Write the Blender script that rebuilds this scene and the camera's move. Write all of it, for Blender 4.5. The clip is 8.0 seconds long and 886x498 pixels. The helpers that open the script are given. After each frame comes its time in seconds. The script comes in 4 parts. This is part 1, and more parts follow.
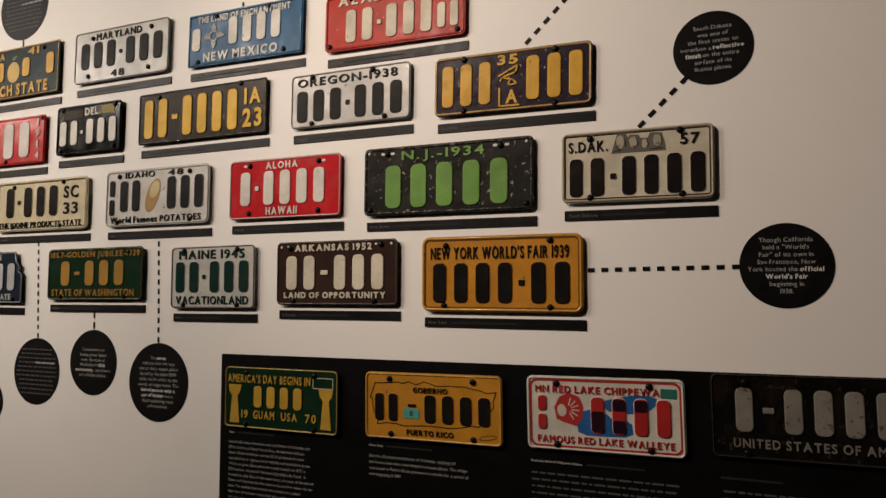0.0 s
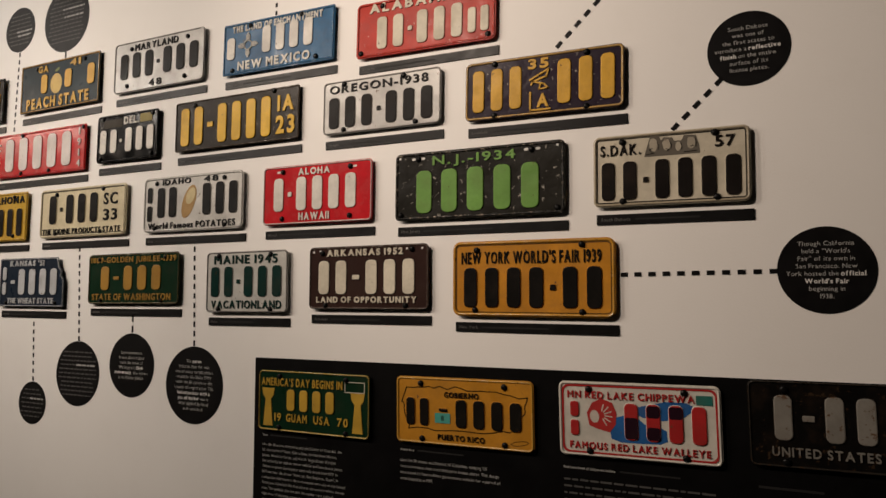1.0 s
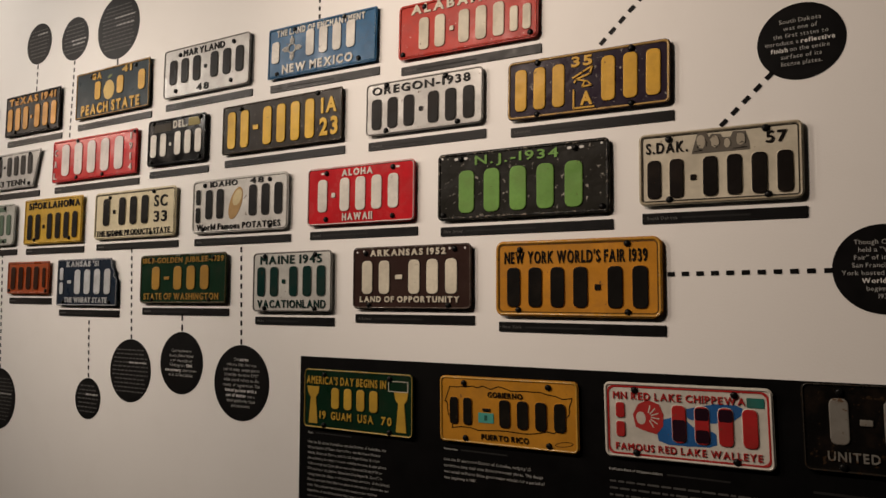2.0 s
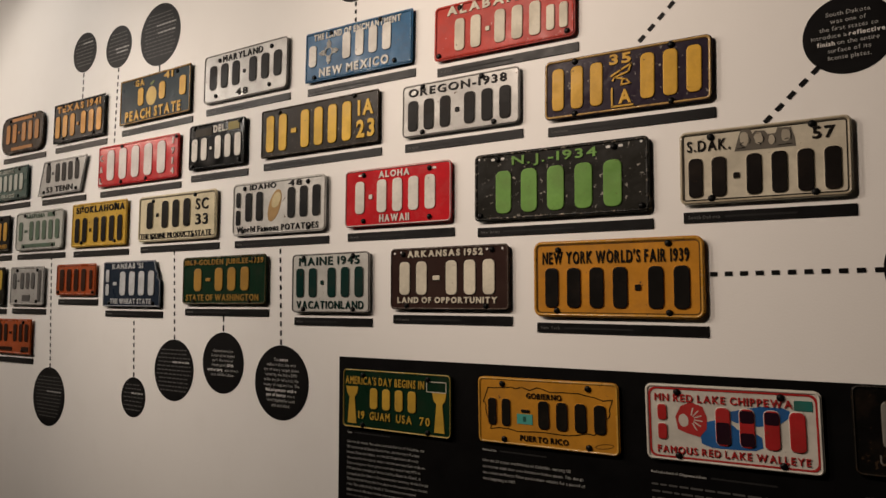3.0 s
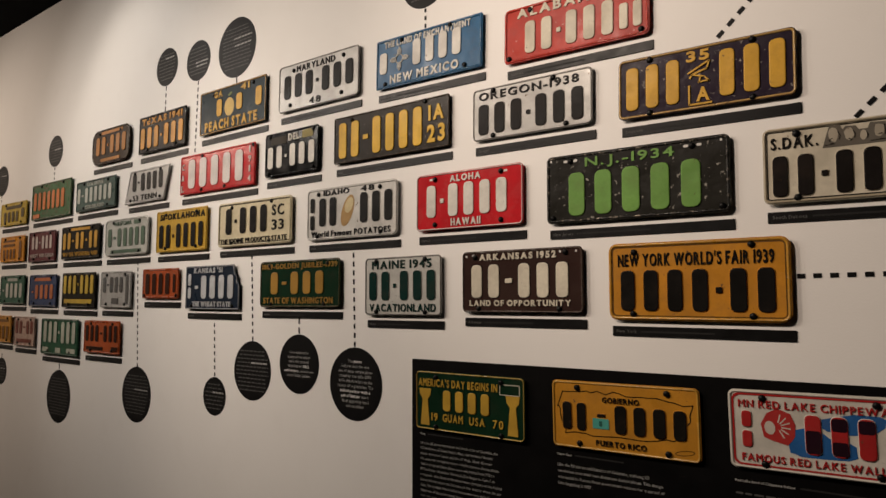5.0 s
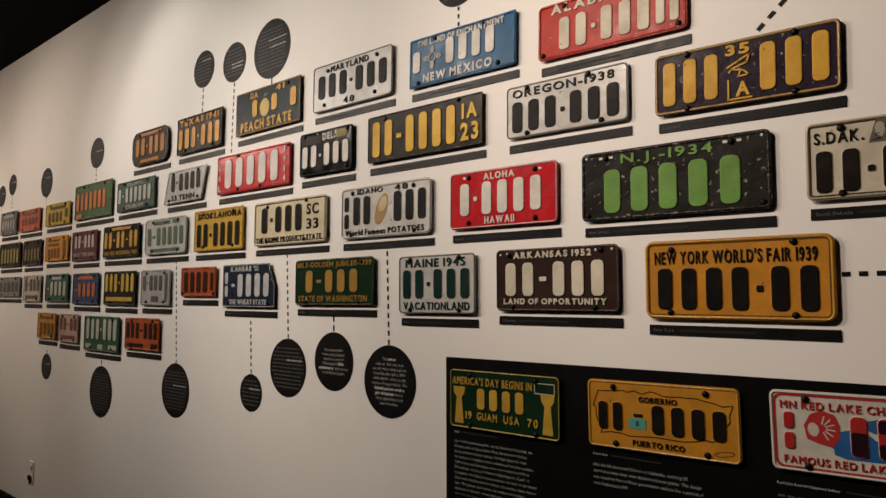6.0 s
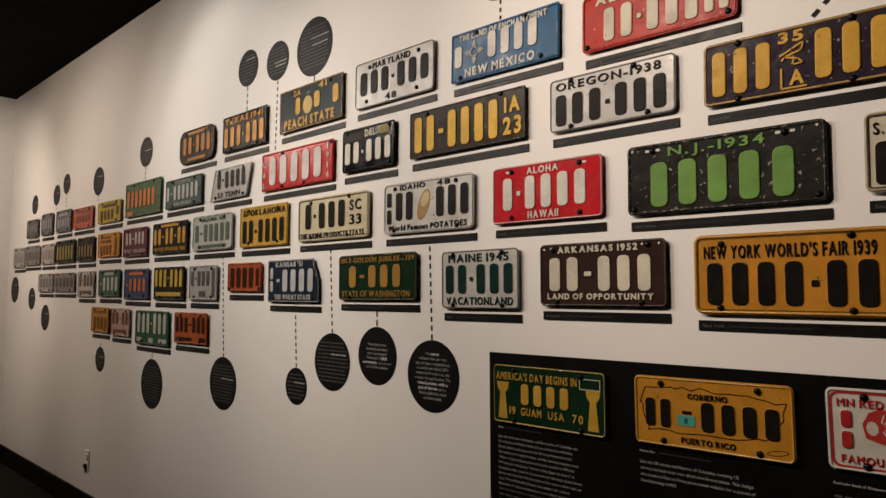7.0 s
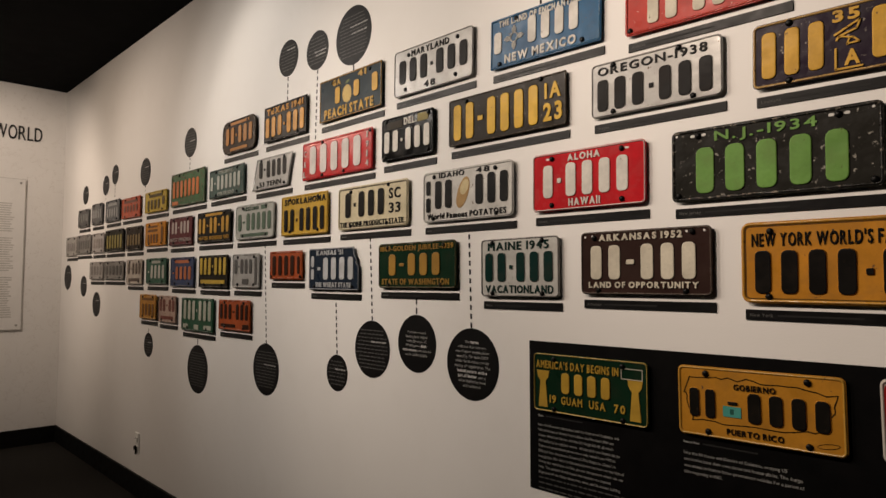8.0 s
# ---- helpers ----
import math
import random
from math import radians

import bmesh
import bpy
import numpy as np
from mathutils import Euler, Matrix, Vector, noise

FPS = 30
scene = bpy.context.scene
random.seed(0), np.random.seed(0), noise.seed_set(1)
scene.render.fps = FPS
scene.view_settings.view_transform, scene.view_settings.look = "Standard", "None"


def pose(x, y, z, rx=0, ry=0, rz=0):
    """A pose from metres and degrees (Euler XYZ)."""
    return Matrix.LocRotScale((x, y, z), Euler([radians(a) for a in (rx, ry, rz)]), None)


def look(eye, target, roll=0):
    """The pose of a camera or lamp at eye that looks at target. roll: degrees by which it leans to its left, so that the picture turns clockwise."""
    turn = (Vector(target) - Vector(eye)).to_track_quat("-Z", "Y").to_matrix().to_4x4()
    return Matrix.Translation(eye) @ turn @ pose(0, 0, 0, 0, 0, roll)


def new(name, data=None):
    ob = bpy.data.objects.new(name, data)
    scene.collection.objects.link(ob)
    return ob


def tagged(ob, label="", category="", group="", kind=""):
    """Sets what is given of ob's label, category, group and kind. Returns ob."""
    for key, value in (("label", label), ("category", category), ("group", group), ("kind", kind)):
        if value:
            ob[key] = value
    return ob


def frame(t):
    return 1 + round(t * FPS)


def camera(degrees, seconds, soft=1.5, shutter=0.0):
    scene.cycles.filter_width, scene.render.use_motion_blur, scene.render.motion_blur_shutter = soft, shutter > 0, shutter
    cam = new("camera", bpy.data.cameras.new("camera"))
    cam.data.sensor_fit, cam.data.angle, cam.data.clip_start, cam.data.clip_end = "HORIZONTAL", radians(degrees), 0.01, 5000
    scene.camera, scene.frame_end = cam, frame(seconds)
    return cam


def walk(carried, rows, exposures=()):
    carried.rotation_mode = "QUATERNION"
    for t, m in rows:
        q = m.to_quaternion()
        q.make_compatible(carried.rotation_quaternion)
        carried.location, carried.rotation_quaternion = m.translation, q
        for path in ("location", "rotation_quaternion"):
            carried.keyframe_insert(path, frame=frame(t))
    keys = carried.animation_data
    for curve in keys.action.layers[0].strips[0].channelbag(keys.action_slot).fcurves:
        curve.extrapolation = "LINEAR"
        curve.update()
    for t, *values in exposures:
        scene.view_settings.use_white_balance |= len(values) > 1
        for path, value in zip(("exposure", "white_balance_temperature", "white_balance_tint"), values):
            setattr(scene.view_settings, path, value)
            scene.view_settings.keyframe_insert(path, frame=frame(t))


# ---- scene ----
cam = camera(67.7, 8.0, soft=1.5)
# seconds, x, y, z, turn to the left, tilt up, lean to the right
PATH = [
    (0, 1.1416, -1.3062, 1.1902, 22.771, 3.967, -0.139),
    (0.5, 1.1419, -1.3063, 1.1895, 24.022, 4.323, -0.199),
    (1, 1.1406, -1.3074, 1.1898, 25.402, 4.375, -0.215),
    (1.5, 1.1375, -1.3095, 1.1900, 27.177, 4.336, -0.255),
    (3, 1.1264, -1.3176, 1.1931, 31.676, 4.264, -0.115),
    (3.5, 1.1221, -1.3209, 1.1939, 33.188, 4.292, -0.054),
    (4, 1.1166, -1.3258, 1.1935, 34.548, 4.384, -0.120),
    (4.5, 1.1131, -1.3318, 1.1946, 35.853, 4.425, -0.074),
    (6, 1.1055, -1.3408, 1.1936, 39.757, 4.332, -0.164),
    (6.5, 1.1007, -1.3444, 1.1941, 41.419, 4.073, -0.131),
    (7, 1.0966, -1.3483, 1.1943, 43.095, 3.872, -0.147),
    (7.5, 1.0936, -1.3501, 1.1950, 44.799, 3.560, -0.176),
    (8, 1.0915, -1.3469, 1.1933, 46.424, 2.861, -0.265),
]
walk(cam, [(t, pose(x, y, z, 90 + up, 0, turn) @ pose(0, 0, 0, 0, 0, -lean)) for t, x, y, z, turn, up, lean in PATH])

# ---- light: ceiling spots that wash the exhibition wall, seen only by their light ----
CEIL = 2.62
WEST, EAST, SOUTH = -4.49, 2.8, -4.5
WARM = (1.0, 0.818, 0.675)
WHITER = (1.0, 0.90, 0.805)
WARMER = (1.0, 0.79, 0.62)


def spot(x, y, tx, tz, watts, cone, blend=0.7, tone=WARM, size=0.09):
    lamp = bpy.data.lights.new("track_spot", "SPOT")
    lamp.energy, lamp.color, lamp.spot_size, lamp.spot_blend, lamp.shadow_soft_size = watts, tone, radians(cone), blend, size
    ob = new("track_spot", lamp)
    ob.matrix_world = look((x, y, CEIL - 0.13), (tx, 0, tz))
    return ob


spot(-4.00, -1.70, -3.05, 1.36, 61.9, 96, 1.0, WARMER)
spot(-3.40, -1.70, -2.25, 1.38, 58.2, 88, 1.0)
spot(-2.35, -1.70, -1.14, 1.52, 78.3, 78, 1.0, WHITER)
spot(-1.25, -1.70, -0.06, 1.30, 111, 80, 1.0, (1.0, 0.84, 0.705))
spot(-0.15, -1.70, 1.08, 1.74, 109, 80, 1.0)
spot(-1.58, -0.67, -1.42, 1.92, 7.28, 84, 0.5, WHITER)
west_lamp = spot(-3.2, -1.4, -4.4, 1.9, 74, 84)
west_lamp.matrix_world = look((-3.15, -1.45, CEIL - 0.13), (WEST, -0.48, 1.5))

world = bpy.data.worlds.new("room_air")
scene.world = world
world.use_nodes = True
world.node_tree.nodes["Background"].inputs[0].default_value = (1.0, 0.85, 0.7, 1)
world.node_tree.nodes["Background"].inputs[1].default_value = 0.02


# ---- materials ----
def base_material(name):
    m = bpy.data.materials.new(name)
    m.use_nodes = True
    return m, m.node_tree.nodes, m.node_tree.links, m.node_tree.nodes["Principled BSDF"]


def coords(n, l, shift=True):
    """Object coordinates, moved by a random amount for each object."""
    tc = n.new("ShaderNodeTexCoord")
    if not shift:
        return tc.outputs["Object"]
    info = n.new("ShaderNodeObjectInfo")
    mul = n.new("ShaderNodeMath")
    mul.operation = "MULTIPLY"
    mul.inputs[1].default_value = 37.0
    l.new(info.outputs["Random"], mul.inputs[0])
    add = n.new("ShaderNodeVectorMath")
    l.new(tc.outputs["Object"], add.inputs[0])
    l.new(mul.outputs[0], add.inputs[1])
    return add.outputs[0]


def noise_tex(n, l, vec, scale, detail=4.0, rough=0.55):
    t = n.new("ShaderNodeTexNoise")
    t.inputs["Scale"].default_value, t.inputs["Detail"].default_value, t.inputs["Roughness"].default_value = scale, detail, rough
    l.new(vec, t.inputs["Vector"])
    return t.outputs["Fac"]


def ramp(n, l, fac, a, b, ca=0.0, cb=1.0):
    r = n.new("ShaderNodeMapRange")
    r.inputs[1].default_value, r.inputs[2].default_value, r.inputs[3].default_value, r.inputs[4].default_value = a, b, ca, cb
    l.new(fac, r.inputs[0])
    return r.outputs[0]


def mix(n, l, fac, a, b):
    m = n.new("ShaderNodeMix")
    m.data_type = "RGBA"
    l.new(fac, m.inputs[0])
    for sock, v in ((m.inputs[6], a), (m.inputs[7], b)):
        if isinstance(v, tuple):
            sock.default_value = (*v, 1)
        else:
            l.new(v, sock)
    return m.outputs[2]


def bump(n, l, height, strength, distance, bsdf):
    b = n.new("ShaderNodeBump")
    b.inputs["Strength"].default_value, b.inputs["Distance"].default_value = strength, distance
    l.new(height, b.inputs["Height"])
    l.new(b.outputs[0], bsdf.inputs["Normal"])


def shade(c, f):
    return tuple(min(1.0, v * f) for v in c)


paints = {}


def paint(rgb, wear=0.25, rough=0.34, metal=0.0, under=(0.10, 0.06, 0.035), gloss=0.10):
    """Old enamel on sheet metal: two scales of fading, chips down to the metal, small dents."""
    key = (rgb, wear, rough, metal, under, gloss)
    if key in paints:
        return paints[key]
    dark = max(rgb) < 0.07
    rgb = shade(rgb, 0.5) if dark else rgb
    under = shade(under, 0.35) if dark and under[0] < 0.2 else under
    m, n, l, b = base_material("old_enamel")
    v = coords(n, l)
    fade = noise_tex(n, l, v, 14.0, 3)
    grain = noise_tex(n, l, v, 160.0, 4)
    chips = noise_tex(n, l, v, 75.0, 8, 0.68)
    stain = noise_tex(n, l, v, 22.0, 6, 0.6)
    c = mix(n, l, ramp(n, l, fade, 0.3, 0.7), shade(rgb, 0.82), shade(rgb, 1.12))
    c = mix(n, l, ramp(n, l, grain, 0.35, 0.75, 0.0, 0.22), c, shade(rgb, 0.6))
    grime = tuple(0.55 * a + 0.45 * min(u, 0.10 if not dark else 0.05) for a, u in zip(rgb, under))
    c = mix(n, l, ramp(n, l, stain, 0.50, 0.72, 0.0, 0.34 + wear * 0.6), c, grime)
    c = mix(n, l, ramp(n, l, chips, 0.70 - 0.17 * wear, 0.73 - 0.17 * wear), c, under)
    l.new(c, b.inputs["Base Color"])
    l.new(ramp(n, l, stain, 0.3, 0.75, rough - 0.14, rough + 0.10), b.inputs["Roughness"])
    b.inputs["Metallic"].default_value = metal
    b.inputs["Specular IOR Level"].default_value = gloss * 0.5 if dark else gloss
    dents = n.new("ShaderNodeMath")
    dents.operation = "MULTIPLY_ADD"
    dents.inputs[1].default_value = 0.22
    l.new(stain, dents.inputs[0])
    l.new(fade, dents.inputs[2])
    bump(n, l, dents.outputs[0], min(0.6, 0.15 + 0.8 * wear), 0.006, b)
    paints[key] = m
    return m


def plain(name, rgb, rough=0.5, metal=0.0, var=0.15, scale=60.0, relief=0.0, gloss=0.14):
    m, n, l, b = base_material(name)
    v = coords(n, l)
    f = noise_tex(n, l, v, scale, 5)
    l.new(mix(n, l, ramp(n, l, f, 0.3, 0.7), shade(rgb, 1 - var), shade(rgb, 1 + var)), b.inputs["Base Color"])
    l.new(ramp(n, l, f, 0.3, 0.7, rough - 0.05, rough + 0.08), b.inputs["Roughness"])
    b.inputs["Metallic"].default_value = metal
    b.inputs["Specular IOR Level"].default_value = gloss
    if relief:
        bump(n, l, f, 0.5, relief, b)
    return m


def wall_paint(name, veins=0.0):
    m, n, l, b = base_material(name)
    v = coords(n, l, False)
    big = noise_tex(n, l, v, 1.3, 4)
    mid = noise_tex(n, l, v, 9.0, 5)
    c = mix(n, l, ramp(n, l, big, 0.3, 0.7), (0.76, 0.735, 0.70), (0.81, 0.79, 0.76))
    c = mix(n, l, ramp(n, l, mid, 0.55, 0.8, 0.0, 0.18), c, (0.66, 0.63, 0.58))
    if veins:
        w = noise_tex(n, l, v, 3.2, 9, 0.62)
        edge = n.new("ShaderNodeMath")
        edge.operation = "PINGPONG"
        edge.inputs[1].default_value = 0.05
        l.new(w, edge.inputs[0])
        c = mix(n, l, ramp(n, l, edge.outputs[0], 0.004, 0.0, 0.0, veins), c, (0.42, 0.37, 0.31))
    l.new(c, b.inputs["Base Color"])
    b.inputs["Roughness"].default_value = 0.62
    peel = noise_tex(n, l, v, 260.0, 3)
    bump(n, l, peel, 0.18, 0.0015, b)
    return m


WALL = wall_paint("eggshell_wall_paint")
# dark grey for the unseen walls, so little bounced light fills the shadows
DARKWALL = plain("unseen_wall_grey", (0.16, 0.155, 0.15), 0.7, 0, 0.1, 3)
MAPWALL = wall_paint("printed_wall_paint", 0.35)
BLACKCEIL = plain("black_ceiling_paint", (0.003, 0.003, 0.003), 0.9, 0, 0.2, 8, gloss=0.05)
SKIRT = plain("black_vinyl_skirting", (0.0045, 0.0042, 0.0042), 0.55, 0, 0.2, 30)
CARPET = plain("charcoal_carpet", (0.015, 0.0135, 0.0115), 0.95, 0, 0.35, 140, 0.004)
VINYL = plain("matt_black_vinyl", (0.0046, 0.0043, 0.0043), 0.45, 0, 0.15, 40, gloss=0.11)
STRIP = plain("black_label_card", (0.0045, 0.0042, 0.0042), 0.40, 0, 0.2, 40, gloss=0.14)
PANEL = plain("black_panel_laminate", (0.0030, 0.0028, 0.0028), 0.55, 0, 0.2, 25, gloss=0.06)
PRINT = plain("white_print", (0.62, 0.60, 0.57), 0.6, 0, 0.06)
PRINTDIM = plain("grey_print", (0.34, 0.33, 0.315), 0.6, 0, 0.08)
PRINTDARK = plain("dark_grey_print", (0.017, 0.0165, 0.016), 0.6, 0, 0.1)
PRINTMID = plain("mid_grey_print", (0.066, 0.064, 0.061), 0.6, 0, 0.1)
PRINTFAINT = plain("faint_grey_print", (0.078, 0.075, 0.071), 0.6, 0, 0.1)
BOLT = plain("black_bolt", (0.006, 0.006, 0.006), 0.35, 0.3, 0.3, 200)
OUTLETW = plain("white_plastic", (0.80, 0.79, 0.75), 0.35, 0, 0.05)
DARKSLOT = plain("dark_slot", (0.02, 0.02, 0.02), 0.6)
LETTER = plain("black_lettering", (0.02, 0.02, 0.02), 0.5)
ACRYLIC = plain("frosted_acrylic_sheet", (0.76, 0.74, 0.71), 0.25, 0, 0.03, 6)
GREYTEXT = plain("grey_wall_text", (0.54, 0.52, 0.485), 0.6)
STEEL = plain("brushed_standoff", (0.35, 0.34, 0.32), 0.3, 0.9)


# ---- mesh helpers ----
def mesh_of(name, verts, faces, material, smooth=False):
    me = bpy.data.meshes.new(name)
    me.from_pydata(verts, [], faces)
    me.materials.append(material)
    if smooth:
        me.polygons.foreach_set("use_smooth", [True] * len(me.polygons))
    me.update()
    return me


def part(name, me, parent, label="", at=None):
    ob = new(name, me)
    ob.parent = parent
    if at is not None:
        ob.matrix_basis = at
    if label:
        ob["label"] = label
    return ob


def thing(name, m, label, category, group="", kind=""):
    ob = new(name)
    ob.empty_display_size = 0.03
    ob.matrix_world = m
    return tagged(ob, label, category, group, kind)


def box(x0, x1, y0, y1, z0, z1, bevel=0.0):
    """Vertices and faces of a box with chamfered edges."""
    bm = bmesh.new()
    bmesh.ops.create_cube(bm, size=1, matrix=Matrix.Translation(((x0 + x1) / 2, (y0 + y1) / 2, (z0 + z1) / 2)) @ Matrix.Diagonal((x1 - x0, y1 - y0, z1 - z0, 1)))
    if bevel:
        bmesh.ops.bevel(bm, geom=bm.edges[:], offset=bevel, segments=1, affect="EDGES")
    bm.verts.index_update()
    out = [v.co[:] for v in bm.verts], [[v.index for v in f.verts] for f in bm.faces]
    bm.free()
    return out


def slab(name, x0, x1, y0, y1, z0, z1, material, label, category, bevel=0.0):
    ob = new(name, mesh_of(name, *box(x0, x1, y0, y1, z0, z1, bevel), material))
    return tagged(ob, label, category, kind="structure")


def round_rect(w, h, r, n=4, cx=0.0, cz=0.0):
    """Outline, counter-clockwise as seen from the room."""
    r = max(min(r, w / 2 - 1e-5, h / 2 - 1e-5), 1e-5)
    pts = []
    for sx, sz, a0 in ((1, -1, -90), (1, 1, 0), (-1, 1, 90), (-1, -1, 180)):
        for i in range(n + 1):
            a = radians(a0 + 90 * i / n)
            pts.append((cx + sx * (w / 2 - r) + r * math.cos(a), cz + sz * (h / 2 - r) + r * math.sin(a)))
    return pts


def ellipse(rx, rz, cx=0.0, cz=0.0, n=24, turn=0.0):
    c, s = math.cos(turn), math.sin(turn)
    out = []
    for i in range(n):
        a = 2 * math.pi * i / n
        x, z = rx * math.cos(a), rz * math.sin(a)
        out.append((cx + x * c - z * s, cz + x * s + z * c))
    return out


def inset(pts, d):
    """The outline moved inwards by d, by its corner bisectors."""
    out, k = [], len(pts)
    for i in range(k):
        p, q, r = Vector(pts[i - 1]), Vector(pts[i]), Vector(pts[(i + 1) % k])
        a, b = (q - p), (r - q)
        na = Vector((-a.y, a.x)).normalized() if a.length > 1e-9 else Vector((0, 0))
        nb = Vector((-b.y, b.x)).normalized() if b.length > 1e-9 else na
        m = (na + nb)
        m = m.normalized() if m.length > 1e-6 else nb
        out.append(tuple(q + m * d / max(0.4, m.dot(nb))))
    return out


def lofted(loops, closed=False):
    """Rings of (outline, y) joined one to the next; the last is capped, or joined to the first."""
    k = len(loops[0][0])
    verts = [(x, y, z) for pts, y in loops for x, z in pts]
    faces = []
    count = len(loops)
    for a in range(count if closed else count - 1):
        b = (a + 1) % count
        for i in range(k):
            j = (i + 1) % k
            faces.append((a * k + i, a * k + j, b * k + j, b * k + i))
    if not closed:
        faces.append(tuple((count - 1) * k + i for i in range(k)))
    return verts, faces


def decal(pts, y0, y1, chamfer=0.0):
    """A flat shape that stands from y0 out to y1 (towards the room)."""
    top = inset(pts, chamfer) if chamfer else pts
    return lofted([(pts, y0), (top, y1)])


def joined(*pieces):
    verts, faces = [], []
    for v, f in pieces:
        k = len(verts)
        verts += list(v)
        faces += [tuple(i + k for i in q) for q in f]
    return verts, faces


def stroke(points, width, y0, y1, closed=False):
    """A raised line of quads along the points."""
    pieces = []
    k = len(points)
    for i in range(k if closed else k - 1):
        p, q = Vector(points[i]), Vector(points[(i + 1) % k])
        d = q - p
        if d.length < 1e-6:
            continue
        d = d.normalized() * width * 0.5
        s = Vector((d.y, -d.x))
        p, q = p - d * 0.6, q + d * 0.6
        pieces.append(decal([tuple(p + s), tuple(q + s), tuple(q - s), tuple(p - s)], y0, y1))
    return joined(*pieces)


# ---- lettering from the built-in font: each character is meshed once ----
glyphs = {}


def make_glyphs(chars, kind, extrude, offset, res, chamfer=0.0):
    made = []
    for ch in chars:
        cu = bpy.data.curves.new("glyph", "FONT")
        cu.body, cu.extrude, cu.offset, cu.resolution_u = ch, extrude, offset, res
        cu.bevel_depth, cu.bevel_resolution = chamfer, 0
        ob = new("glyph", cu)
        made.append((ch, ob, cu))
    bpy.context.view_layer.update()
    deps = bpy.context.evaluated_depsgraph_get()
    for ch, ob, cu in made:
        me = bpy.data.meshes.new_from_object(ob.evaluated_get(deps))
        vs = [v.co[:] for v in me.vertices]
        fs = [tuple(p.vertices) for p in me.polygons]
        x0 = min(v[0] for v in vs)
        x1 = max(v[0] for v in vs)
        glyphs[kind, ch] = [(v[0] - x0, v[1], v[2]) for v in vs], fs, x1 - x0
        bpy.data.objects.remove(ob)
        bpy.data.curves.remove(cu)
        bpy.data.meshes.remove(me)


CAPS = "ABCDEFGHIJKLMNOPQRSTUVWXYZ0123456789.-'"
SMALL = "ABCDEFGHIJKLMNOPQRSTUVWXYZabcdefghijklmnopqrstuvwxyz0123456789.,-'\""
make_glyphs(CAPS + "abcdefghijklmnopqrstuvwxyz", "raised", 0.465, 0.004, 3, 0.035)
make_glyphs(CAPS + "abcdefghijklmnopqrstuvwxyz", "light", 0.474, -0.008, 3, 0.026)
make_glyphs("WORLD", "thin", 0.5, 0.0, 4)
make_glyphs(SMALL, "flat", 0.0, 0.0, 2)
make_glyphs(SMALL, "bold", 0.0, 0.028, 2)


def letters(text, kind, x0, x1, z0, z1, y0, y1, track=0.10, cap=0.72):
    """Lettering that fills x0..x1, with capitals from z0 to z1, standing from y0 out to y1."""
    pen, laid = 0.0, []
    for ch in text:
        if ch == " ":
            pen += 0.30
            continue
        v, f, w = glyphs[kind, ch]
        laid.append((pen, v, f))
        pen += w + track
    width = max(pen - track, 0.01)
    sx, sz = (x1 - x0) / width, (z1 - z0) / cap
    verts, faces = [], []
    for px, v, f in laid:
        k = len(verts)
        verts += [(x0 + (px + a) * sx, y0 + (y1 - y0) * (c + 0.5 if kind in ("raised", "light", "thin") else 1.0), z0 + b * sz) for a, b, c in v]
        faces += [tuple(i + k for i in q) for q in f]
    return verts, faces


def natural_width(text, kind, height, track=0.10, cap=0.72):
    pen = -track
    for ch in text:
        pen += 0.30 if ch == " " else glyphs[kind, ch][2] + track
    return pen * height / cap


# ---- the room ----
slab("wall_north", WEST - 0.15, EAST + 0.15, 0, 0.15, 0, CEIL, WALL, "long white painted exhibition wall washed by warm spots", "wall")
slab("wall_west", WEST - 0.15, WEST, SOUTH, 0, 0, CEIL, MAPWALL, "white end wall with a faint printed map and text", "wall")
# east and south walls are unseen, added to close the room
slab("wall_east", EAST, EAST + 0.15, SOUTH, 0, 0, CEIL, DARKWALL, "unseen plain wall added to close the room, dark grey to cut bounced light", "wall")
slab("wall_south", WEST - 0.15, EAST + 0.15, SOUTH - 0.15, SOUTH, 0, CEIL, DARKWALL, "unseen plain wall added to close the room, dark grey to cut bounced light", "wall")
slab("floor", WEST - 0.15, EAST + 0.15, SOUTH - 0.15, 0.15, -0.1, 0, CARPET, "dark charcoal carpet floor", "floor")
slab("ceiling", WEST - 0.15, EAST + 0.15, SOUTH - 0.15, 0.15, CEIL, CEIL + 0.1, BLACKCEIL, "black painted ceiling", "ceiling")
slab("baseboard", WEST + 0.012, EAST, -0.012, -0.0002, 0, 0.120, SKIRT, "black vinyl baseboard along the exhibition wall", "baseboard", 0.003)
slab("baseboard", WEST + 0.0002, WEST + 0.012, SOUTH, -0.0002, 0, 0.120, SKIRT, "black vinyl baseboard along the end wall", "baseboard", 0.003)

# end wall: lettering and the acrylic text sheet

def west(y, z):
    """A pose on the end wall: local x runs towards the exhibition wall, local -y into the room."""
    return Matrix.Translation((WEST, y, z)) @ Matrix.Rotation(radians(90), 4, "Z")


sign = thing("wall_lettering", west(-0.457, 2.215), "black capital letters mounted on the white end wall", "lettering")
pen = 0.0
for ch in "WORLD":
    wid = {"W": 0.078, "O": 0.054, "R": 0.048, "L": 0.036, "D": 0.049}[ch]
    part("letter", mesh_of("letter", *letters(ch, "thin", pen, pen + wid, 0, 0.107, -0.0003, -0.006), LETTER), sign)
    pen += wid + 0.009

